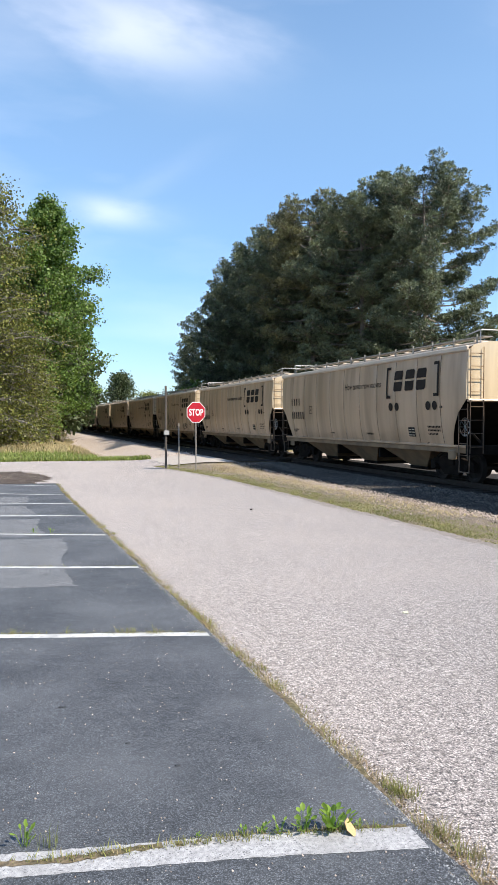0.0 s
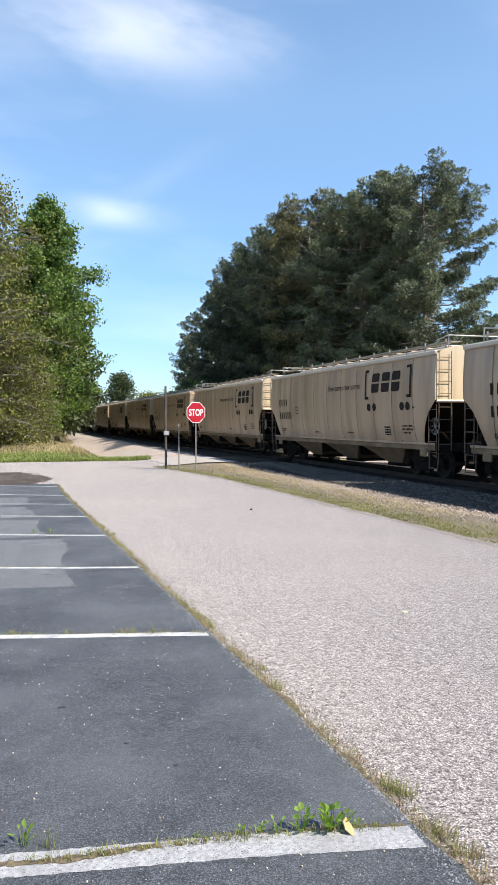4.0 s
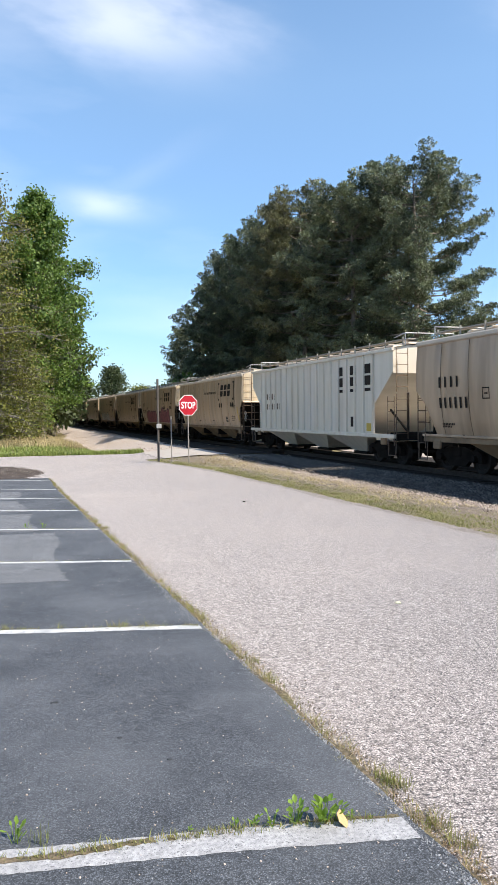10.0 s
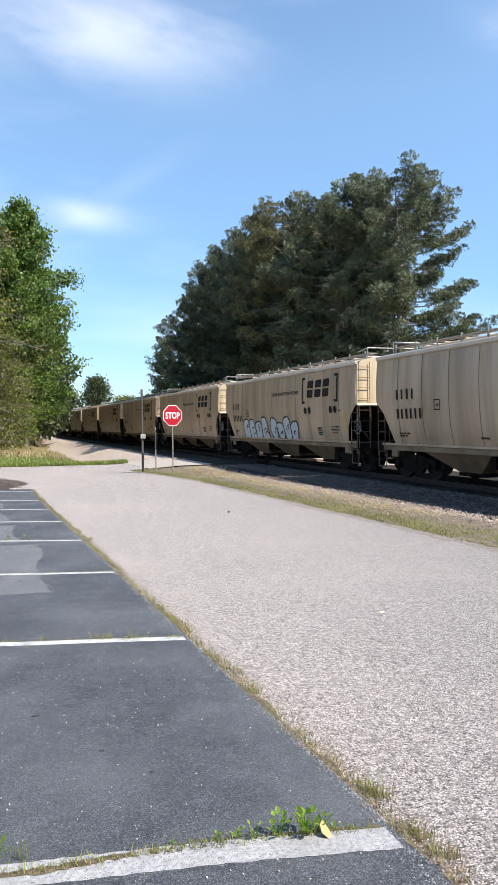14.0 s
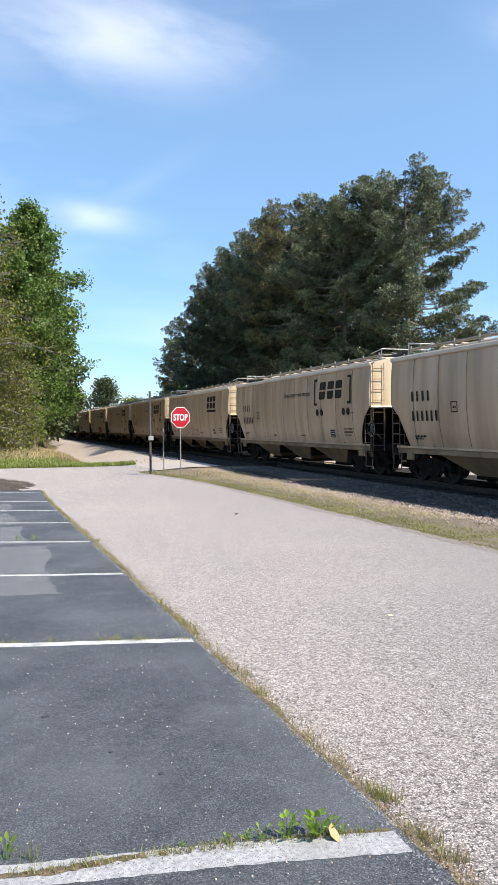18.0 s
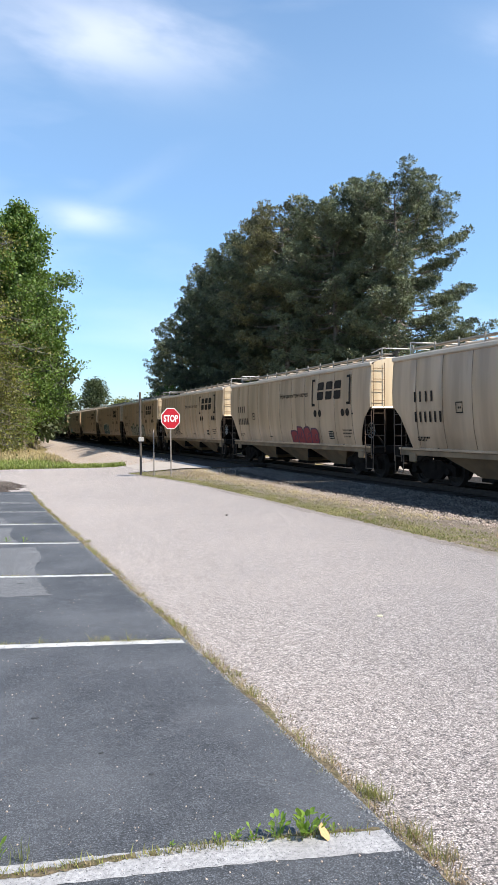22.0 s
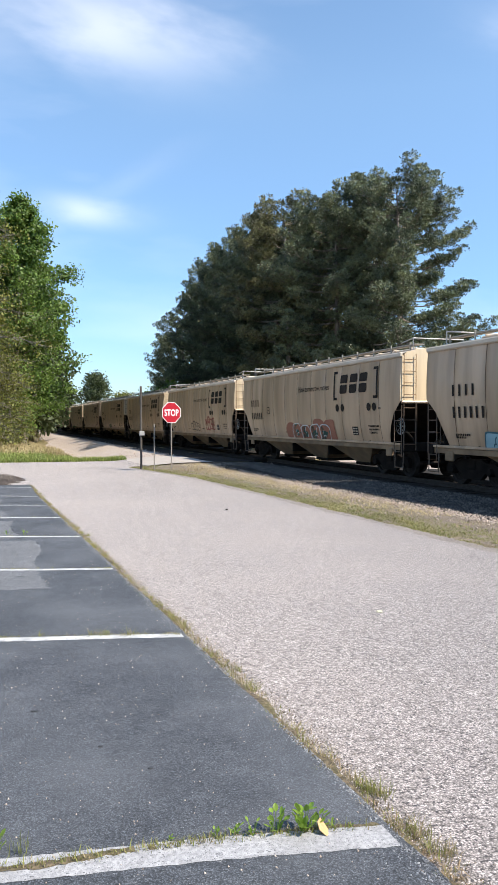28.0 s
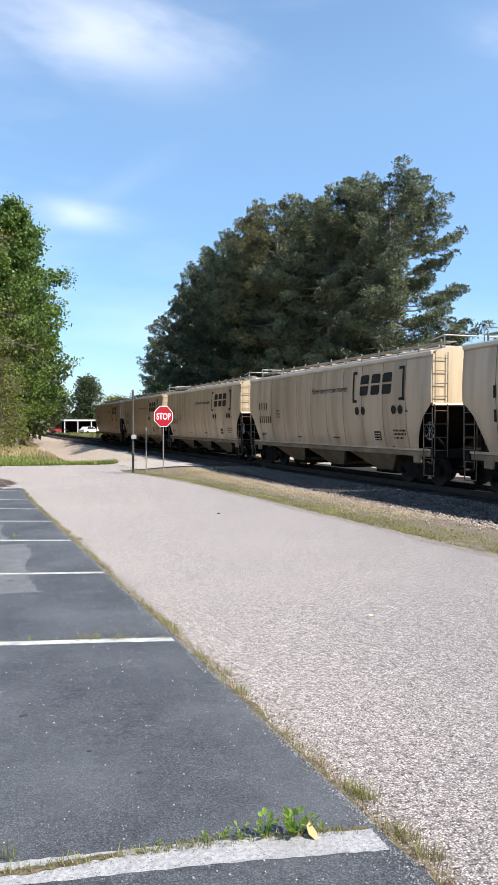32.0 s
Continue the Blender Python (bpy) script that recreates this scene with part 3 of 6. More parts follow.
TRUCK_ME, WHEEL_ME = None, None


def running_gear(car):
    global TRUCK_ME, WHEEL_ME
    TRUCK_ME = TRUCK_ME or truck_frame()
    WHEEL_ME = WHEEL_ME or wheelset_mesh()
    for x in (-6.35, 6.35):
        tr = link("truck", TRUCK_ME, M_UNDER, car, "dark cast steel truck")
        tr.location = (x, 0, 0)
        for w in (-0.89, 0.89):
            ws = link("wheelset", WHEEL_ME, M_WHEEL, tr, "worn steel wheels on an axle")
            ws.matrix_parent_inverse = Matrix.Translation((w, 0, 0.46))


def end_gear(car, s):
    """Platform, coupler, ladders, brake wheel and steps at the end s (+1 far, -1 near)."""
    bm = bmesh.new()
    box(bm, min(s * 5.4, s * 8.0), max(s * 5.4, s * 8.0), -0.3, 0.3, 0.85, 1.12, 0.02)
    box(bm, min(s * 7.75, s * 7.98), max(s * 7.75, s * 7.98), -1.5, 1.5, 0.9, 1.2, 0.02)
    part("end_platform", bm, M_UNDER, car)
    bm = bmesh.new()
    rod(bm, (s * 7.9, 0, 0.86), (s * 8.45, 0, 0.86), 0.09, 0.09, 8)
    box(bm, min(s * 8.4, s * 8.72), max(s * 8.4, s * 8.72), -0.14, 0.14, 0.7, 1.02, 0.04)
    part("coupler", bm, M_WHEEL, car)
    for y in (-0.95, 0.95):
        bm = bmesh.new()
        rod(bm, (s * 7.85, y, 1.15), (s * 7.85, y, 2.6), 0.045, None, 6)
        rod(bm, (s * 7.85, y, 1.2), (s * 6.6, y, 2.0), 0.04, None, 6)
        part("end_post", bm, M_UNDER, car)
    for side in (1, -1):
        bm = ladder(bmesh.new(), (s * 7.99, side * 1.50, 2.62), (0, -side, 0), 1.55, 0.46, 4)
        part("end_ladder", bm, M_GRIME_SHADE, car, "brown end ladder")
        # lower half split off to carry the darker shade colour
        bm = ladder(bmesh.new(), (s * 7.99, side * 1.50, 0.95), (0, -side, 0), 1.62, 0.46, 4)
        part("lower_end_ladder", bm, M_LADDER_SHADE, car, "lower ladder coloured dark for shade")
        bm = ladder(bmesh.new(), (s * 7.45, side * 1.54, 0.72), (s, 0, 0), 1.75, 0.46, 5)
        part("side_ladder", bm, M_LADDER_SHADE, car)
        bm = bmesh.new()
        a, b = s * 7.42, s * 7.94
        for x in (a, b):
            rod(bm, (x, side * 1.48, 0.95), (x, side * 1.50, 0.35), 0.018, None, 5)
        rod(bm, (a, side * 1.5, 0.37), (b, side * 1.5, 0.37), 0.02, None, 5)
        part("step", bm, M_LADDER_SHADE, car)
        bm = bmesh.new()
        box(bm, min(s * 6.75, s * 7.15), max(s * 6.75, s * 7.15), side * 1.42 - 0.05, side * 1.42 + 0.05, 0.72, 1.02, 0.03)
        part("jacking_pad", bm, M_GRIME_SHADE, car)


def frustum(bm, top, bot):
    """top, bot: (x0, x1, y half width, z)."""
    r = []
    for x0, x1, y, z in (top, bot):
        r.append([bm.verts.new(p) for p in ((x0, -y, z), (x1, -y, z), (x1, y, z), (x0, y, z))])
    for i in range(4):
        bm.faces.new((r[0][i], r[1][i], r[1][(i + 1) % 4], r[0][(i + 1) % 4]))
    bm.faces.new(r[1][::-1])
    return bm


def hoppers(car, paint):
    for x in (-3.75, 0.0, 3.75):
        w = 1.85
        h = part("hopper_bay", frustum(bmesh.new(), (x - w, x + w, 1.33, 1.02), (x - 0.55, x + 0.55, 0.72, 0.34)), paint, car, "grimy tan hopper bay darkened for shade")
        bm = bmesh.new()
        box(bm, x - 0.6, x + 0.6, -0.72, 0.72, 0.22, 0.335, 0.02)
        rod(bm, (x - 0.3, -1.0, 0.28), (x - 0.3, 1.0, 0.28), 0.035, None, 8)
        part("outlet_gate", bm, M_UNDER, h)
    bm = bmesh.new()
    rod(bm, (-5.5, 0.9, 0.93), (5.5, 0.9, 0.93), 0.04, None, 6)
    part("brake_pipe", bm, M_UNDER, car)
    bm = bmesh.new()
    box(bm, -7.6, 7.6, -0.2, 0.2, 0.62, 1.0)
    # added dark plates that fill the shaded gaps between the bays
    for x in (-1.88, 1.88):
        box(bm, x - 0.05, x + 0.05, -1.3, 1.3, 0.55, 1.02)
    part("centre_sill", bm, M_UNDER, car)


def roof_walk(car):
    bm = bmesh.new()
    for y in (-0.78, 0.78):
        box(bm, -HALF + 0.1, HALF - 0.1, y - 0.17, y + 0.17, 4.50, 4.53)
        box(bm, -HALF + 0.1, HALF - 0.1, y * 1.24 - 0.008, y * 1.24 + 0.008, 4.50, 4.535)
    part("running_board", bm, M_WALK, car, "galvanised grating walkway")
    me = None
    for i in range(13):
        x = -HALF + 0.35 + i * (2 * HALF - 0.7) / 12
        for s in (1, -1):
            if me is None:
                bm = bmesh.new()
                box(bm, -0.022, 0.022, -0.02, 0.02, 0.0, 0.36)
                me = bpy.data.meshes.new("bracket")
                bm.to_mesh(me)
                bm.free()
            b = link("bracket", me, M_WALK, car)
            b.location = (x, s * 1.0, 4.24)
    bm = bmesh.new()
    box(bm, -6.9, 6.9, -0.36, 0.36, 4.40, 4.50, 0.03)
    for x in steps(-6.6, 6.6, 1.1):
        box(bm, x - 0.04, x + 0.04, -0.42, 0.42, 4.49, 4.53)
    part("hatch_cover", bm, M_ROOF, car)
    for s in (-1, 1):
        bm = bmesh.new()
        for y in (-1.0, 1.0):
            rod(bm, (s * 7.75, y, 4.25), (s * 7.75, y, 4.72), 0.02, None, 5)
        rod(bm, (s * 7.75, -1.0, 4.72), (s * 7.75, 1.0, 4.72), 0.02, None, 5)
        rod(bm, (s * 7.75, 1.0, 4.72), (s * 7.0, 1.0, 4.62), 0.02, None, 5)
        part("roof_grab_rail", bm, M_GALV, car)


def round_car(m):
    """Rounded-side covered hopper."""
    car = empty("hopper_car", m, "weathered tan covered hopper rail car with black lettering", "rail car", "hopper cars of the train")
    # inner shell that closes the car and shows as dark seams
    bm = bmesh.new()
    zs = [z for z, _ in SIDE]
    for s in (1, -1):
        rows = [[bm.verts.new((sx * (end_x(z) - 0.02), s * (side_y(z) - 0.02), z)) for sx in (-1, 1)] for z in zs]
        for a, b in zip(rows, rows[1:]):
            bm.faces.new((a[0], a[1], b[1], b[0]))
    part("shell", bm, M_SEAM, car)
    # curved side panels, one by one
    n = 11
    for s in (1, -1):
        for i in range(n):
            k0, k1 = -1 + 2 * i / n, -1 + 2 * (i + 1) / n
            rows = []
            bm = bmesh.new()
            for z in zs:
                e = end_x(z)
                a = max(-e, k0 * HALF + (0.012 if i else 0))
                b = min(e, k1 * HALF - (0.012 if i < n - 1 else 0))
                wave = 0.010 * math.sin(i * 2.3 + z * 1.4)
                rows.append([bm.verts.new((a + (b - a) * u, s * (side_y(z) + h + wave * math.sin(math.pi * u)), z)) for u, h in
                             ((0, 0), (0.07, 0.016), (0.25, 0.020), (0.5, 0.014), (0.75, 0.020), (0.93, 0.016), (1, 0))])
            for a, b in zip(rows, rows[1:]):
                for u in range(6):
                    bm.faces.new((a[u], a[u + 1], b[u + 1], b[u])).smooth = True
            bmesh.ops.recalc_face_normals(bm, faces=bm.faces)
            if sum(f.normal.y for f in bm.faces) * s < 0:
                bmesh.ops.reverse_faces(bm, faces=bm.faces)
            part("side_panel", bm, M_TAN, car)
        bm = bmesh.new()
        a, b = sorted((s * 1.36, s * 1.47))
        box(bm, -7.95, 7.95, a, b, 1.115, 1.19, 0.012)
        part("sill_lip", bm, M_TAN, car)
        bm = bmesh.new()
        a, b = sorted((s * 1.33, s * 1.425))
        box(bm, -7.9, 7.9, a, b, 0.94, 1.113, 0.012)
        part("side_sill", bm, M_GRIME_SHADE, car, "grimy brown side sill")
        bm = bmesh.new()
        a, b = sorted((s * 1.50, s * 1.635))
        box(bm, -HALF, HALF, a, b, 4.05, 4.21, 0.035)
        part("eave_rail", bm, M_ROOF, car)
    # curved roof
    bm = bmesh.new()
    prof = [(1.56, 4.15), (1.35, 4.24), (0.9, 4.34), (0.4, 4.40), (0, 4.41), (-0.4, 4.40), (-0.9, 4.34), (-1.35, 4.24), (-1.56, 4.15)]
    rows = [[bm.verts.new((x, y, z)) for y, z in prof] for x in (-HALF, HALF)]
    for i in range(len(prof) - 1):
        bm.faces.new((rows[0][i], rows[0][i + 1], rows[1][i + 1], rows[1][i]))
    bmesh.ops.recalc_face_normals(bm, faces=bm.faces)
    part("roof", bm, M_ROOF, car)
    for s in (1, -1):
        bm = bmesh.new()
        up = [(y, z) for z, y in SIDE if z >= 2.6]
        ring = [(y, z) for y, z in up] + [(1.35, 4.24), (0.9, 4.34), (0, 4.41), (-0.9, 4.34), (-1.35, 4.24)] + [(-y, z) for y, z in up[::-1]]
        # the sheet takes the lighter tan that stands for sunlight
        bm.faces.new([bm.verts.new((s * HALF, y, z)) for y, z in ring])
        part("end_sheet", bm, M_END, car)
        # slope sheet coloured near black for the shade below the end
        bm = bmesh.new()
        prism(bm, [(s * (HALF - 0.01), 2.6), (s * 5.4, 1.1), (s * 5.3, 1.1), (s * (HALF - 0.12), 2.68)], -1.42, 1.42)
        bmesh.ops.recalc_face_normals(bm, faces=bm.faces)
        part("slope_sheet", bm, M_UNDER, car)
        bm = bmesh.new()
        rod(bm, (s * (HALF + 0.0), -1.55, 2.56), (s * (HALF + 0.0), 1.55, 2.56), 0.05, None, 6)
        part("end_beam", bm, M_TAN, car)
        end_gear(car, s)
    bm = bmesh.new()
    ring = [bm.verts.new((-7.2 - 0.0 + 0.30 * math.cos(a), 1.15, 1.75 + 0.30 * math.sin(a))) for a in (i * math.pi / 8 for i in range(16))]
    bm2 = [bm.verts.new((-7.2 + 0.25 * math.cos(a), 1.15, 1.75 + 0.25 * math.sin(a))) for a in (i * math.pi / 8 for i in range(16))]
    for i in range(16):
        bm.faces.new((ring[i], ring[(i + 1) % 16], bm2[(i + 1) % 16], bm2[i]))
    for i in range(4):
        a = i * math.pi / 4
        rod(bm, (-7.2 + 0.27 * math.cos(a), 1.15, 1.75 + 0.27 * math.sin(a)), (-7.2 - 0.27 * math.cos(a), 1.15, 1.75 - 0.27 * math.sin(a)), 0.015, None, 4)
    part("brake_wheel", bm, M_GALV, car)
    hoppers(car, M_GRIME_SHADE)
    roof_walk(car)
    running_gear(car)
    return car


def marks_bracket(car):
    """Painted emblem: three plain dark blocks between two brackets, with dots, and smaller stencils."""
    for x, s in ((-3.05, -1), (-6.40, 1)):
        bm = bmesh.new()
        decal_bar(bm, x - 0.05, x + 0.05, 2.74, 3.86)
        for z in (2.74, 3.76):
            decal_bar(bm, min(x, x + s * 0.26), max(x, x + s * 0.26), z, z + 0.1)
        part("emblem_bracket", bm, M_BLACK, car)
    emblem_blocks(car, (-3.52, -4.30, -5.06), 0.66, 2.98, 3.70)
    for x in (-3.30, -3.74, -5.80, -6.20):
        bm = bmesh.new()
        decal(bm, [(x + 0.15 * math.cos(a), 2.44 + 0.15 * math.sin(a)) for a in (i * math.pi / 7 for i in range(14))])
        part("emblem_dot", bm, M_BLACK, car)


def emblem_blocks(car, xs, w, z0, z1, slant=-0.12):
    """Plain slanted blocks with clipped corners, each split by a thin slit."""
    h, w = z1 - z0, w * 0.88
    lower = ((0, 0.08), (0.10, 0), (0.90, 0), (1, 0.08), (1, 0.46), (0, 0.46))
    upper = ((0, 0.56), (1, 0.56), (1, 0.92), (0.90, 1), (0.10, 1), (0, 0.92))
    for x in xs:
        bm = bmesh.new()
        for poly in (lower, upper):
            decal(bm, [(x - w * u + slant * v * h, z0 + v * h) for u, v in poly])
        part("emblem_block", bm, M_BLACK, car)


def stencils(car, gap=0.27, z1=2.66, z2=2.02):
    rng = random.Random(4)
    for i in range(4):
        bm = bmesh.new()
        x = 6.55 - i * 0.31
        decal_bar(bm, x - 0.095, x, z1, z1 + 0.33)
        part("mark_bar", bm, M_BLACK, car)
    for i in range(6):
        bm = bmesh.new()
        x = 6.55 - i * gap
        decal_bar(bm, x - 0.095, x, z2, z2 + 0.33)
        part("mark_bar", bm, M_BLACK, car)
    bm = bmesh.new()
    for x0, n, z in ((6.5, 8, 1.5), (6.5, 6, 1.42), (-1.2, 7, 1.42), (2.2, 5, 1.40), (-5.7, 9, 1.72), (-5.7, 9, 1.6), (-5.7, 7, 1.48), (4.24, 2, 2.40), (-6.5, 2, 2.35)):
        for i in range(n):
            x = x0 - i * 0.085
            decal_bar(bm, x - rng.uniform(0.04, 0.065), x, z, z + 0.06)
    tagged(part("small_stencil", bm, M_BLACK, car), kind="stuff")
    bm = bmesh.new()
    for x0, x1, za, zb in ((4.02, 4.05, 2.27, 2.60), (4.32, 4.35, 2.27, 2.60), (4.05, 4.32, 2.27, 2.30), (4.05, 4.32, 2.57, 2.60)):
        decal_bar(bm, x0, x1, za, zb)
    part("stencil_frame", bm, M_BLACK, car)
    bm = bmesh.new()
    decal_bar(bm, -4.86, -4.42, 1.40, 1.72)
    part("data_panel", bm, M_BLACK, car)
    bm = bmesh.new()
    for a, b in ((-4.83, -4.66), (-4.62, -4.45)):
        for z in (1.44, 1.54, 1.63):
            decal_bar(bm, a, b, z, z + 0.03, 1, 0, 0.040)
    part("data_line", bm, M_ROOF, car)


def slogan(car):
    cu = bpy.data.curves.new("slogan", "FONT")
    cu.body, cu.size, cu.shear = "How tomorrow moves", 0.30, 0.25
    tmp = bpy.data.objects.new("slogan", cu)
    scene.collection.objects.link(tmp)
    dg = bpy.context.evaluated_depsgraph_get()
    me = bpy.data.meshes.new_from_object(tmp.evaluated_get(dg))
    bpy.data.objects.remove(tmp)
    w = max(v.co.x for v in me.vertices)
    for v in me.vertices:
        x, z = 0.53 - v.co.x * 3.12 / w, 3.18 + v.co.y * 1.15
        v.co = (x, side_y(z) + 0.034, z)
    me.materials.clear()
    link("slogan", me, M_BLACK, car)


# ---- trees ----
def tube_path(vs, fs, pts, radii, n=6):
    """Append a tapered tube along pts to vertex and triangle lists."""
    base = len(vs)
    for i, (p, r) in enumerate(zip(pts, radii)):
        d = (Vector(pts[min(i + 1, len(pts) - 1)]) - Vector(pts[max(i - 1, 0)])).normalized()
        q = d.to_track_quat("Z", "Y")
        for k in range(n):
            a = 2 * math.pi * k / n
            vs.append(tuple(Vector(p) + q @ Vector((r * math.cos(a), r * math.sin(a), 0))))
    for i in range(len(pts) - 1):
        for k in range(n):
            a, b = base + i * n + k, base + i * n + (k + 1) % n
            fs.append((a, b, b + n))
            fs.append((a, b + n, a + n))


def needle_tufts(centres, aims, rng, spikes=7, length=0.25, width=0.05):
    """Bursts of slim needle bundles that share one root: one burst a tuft."""
    p = np.asarray(centres)
    n = len(p)
    d = rng.normal(0, 0.75, (n, spikes, 3)) + np.asarray(aims)[:, None]
    d /= np.linalg.norm(d, axis=2, keepdims=True) + 1e-9
    s = np.cross(d, rng.normal(0, 1, d.shape))
    s /= np.linalg.norm(s, axis=2, keepdims=True) + 1e-9
    tip = p[:, None] + d * length * rng.uniform(0.6, 1.2, (n, spikes, 1))
    w = width * rng.uniform(0.6, 1.4, (n, spikes, 1))
    co = np.concatenate([p[:, None], tip - s * w, tip + s * w], 1)
    k = np.arange(n)[:, None] * (2 * spikes + 1)
    i = np.arange(spikes)[None]
    tr = np.stack([k + 0 * i, k + 1 + i, k + 1 + spikes + i], 2).reshape(-1, 3)
    return co.reshape(-1, 3), tr


def leaf_cloud(centres, rng, per, spread_r, size, flat=0.0):
    c = np.repeat(np.asarray(centres), per, 0)
    c = c + rng.normal(0, spread_r, c.shape) * np.array([1, 1, 0.75])
    d = rng.normal(0, 1, c.shape)
    d[:, 2] = d[:, 2] * (1 - flat) - 0.25
    d /= np.linalg.norm(d, axis=1, keepdims=True)
    s = np.cross(d, rng.normal(0, 1, c.shape))
    s /= np.linalg.norm(s, axis=1, keepdims=True) + 1e-9
    z = size * rng.uniform(0.6, 1.3, (len(c), 1))
    co = np.stack([c - d * z * 0.5, c + s * z * 0.38, c + d * z * 0.5, c - s * z * 0.38], 1).reshape(-1, 3)
    k = np.arange(len(c))[:, None] * 4
    return co, np.concatenate([k + [0, 1, 2], k + [0, 2, 3]], 0)


def pine(seed, height, reach, bare, needles, label, fine=1.0, gaps=1.0):
    """A tall pine: trunk, spreading limbs with forked side branches, and brush-like clumps of needles at their ends."""
    rng, r = np.random.default_rng(seed), random.Random(seed)
    tree = empty("pine_tree", Matrix(), label, "tree", "pines behind the railway")
    vs, fs = [], []
    bend = r.uniform(-0.5, 0.5), r.uniform(-0.5, 0.5)

    def axis(z):
        k = z / height
        return Vector((bend[0] * k * k + 0.12 * math.sin(3.1 * k + seed), bend[1] * k * k, z))

    zs = steps(-0.3, height * 0.97, 1.2)
    tube_path(vs, fs, [axis(z) for z in zs], [0.03 + 0.25 * (1 - max(z, 0) / height) ** 0.9 * height / 19 for z in zs], 9)
    link("trunk", raw("trunk", vs, fs), M_BARK, tree)
    lv, lf, tufts, aims = [], [], [], []
    z, turn = height * bare, r.uniform(0, 6)
    while z < height * 0.985:
        k = (z / height - bare) / (1 - bare)
        turn += 2.4 + r.uniform(-0.7, 0.7)
        shape = float(np.interp(k, (0, 0.3, 0.6, 0.75, 0.87, 0.95, 1.0), (1.06, 1.10, 1.02, 0.88, 0.70, 0.52, 0.26)))
        ln = max(0.5, reach * shape * r.uniform(0.70, 1.04))
        rise = -0.10 + 0.24 * k + 0.30 * k ** 4 + r.uniform(-0.16, 0.16) * (1 - 0.6 * k)
        p0 = axis(z)
        out = Vector((math.cos(turn), math.sin(turn), 0))
        across = Vector((-out.y, out.x, 0))
        wav = r.uniform(-0.2, 0.2)
        pts = []
        for i in range(7):
            u = i / 6
            pts.append(p0 + out * ln * u + across * wav * ln * math.sin(u * 2.6) + Vector((0, 0, ln * (rise * u + 0.16 * u * u - 0.10 * math.sin(u * 3.1)))))
        tube_path(lv, lf, pts, [0.018 + 0.075 * (1 - i / 6) * (1.15 - k) * height / 19 for i in range(7)], 5)
        shoots = int((2.2 + ln * 1.35) * fine)
        for j in range(shoots):
            u = 1.0 if j == 0 else 0.30 + 0.68 * (j + r.random()) / shoots
            a = turn + (0 if j == 0 else (1 if j % 2 else -1) * r.uniform(0.35, 1.1))
            i = min(5, int(u * 6))
            b0 = pts[i].lerp(pts[i + 1], min(1.0, u * 6 - i))
            sl = (0.35 + 0.24 * ln * (1.15 - u)) * r.uniform(0.7, 1.25)
            b1 = b0 + Vector((math.cos(a), math.sin(a), r.uniform(0.05, 0.55))).normalized() * sl
            tube_path(lv, lf, [b0, b1], [0.024, 0.010], 3)
            for v in ((0.5, 1.0) if sl > 0.75 else (1.0,)):
                c = b0.lerp(b1, v) + Vector((r.gauss(0, 0.10), r.gauss(0, 0.10), 0.06))
                pr = r.uniform(0.34, 0.60)
                for _ in range(int((27 if fine > 0.8 else 19) * (pr / 0.4) ** 2)):
                    w = Vector((r.gauss(0, 1), r.gauss(0, 1), r.gauss(0.3, 0.9))).normalized()
                    tufts.append(c + Vector((w.x * pr, w.y * pr, w.z * pr * 0.62)) * r.uniform(0.45, 1.0))
                    aims.append(w + Vector((0, 0, 0.45)))
        z += height * r.uniform(0.009, 0.021) * (gaps if k < 0.5 else 0.8 if k < 0.7 else 0.5)
    link("branch_frame", raw("branch_frame", lv, lf), M_BARK, tree)
    co, tr = needle_tufts([tuple(t) for t in tufts], [tuple(t) for t in aims], rng, 6, 0.20, 0.028 if fine > 0.8 else 0.040)
    link("crown", tri_mesh("crown", co, tr), needles, tree)
    return tree


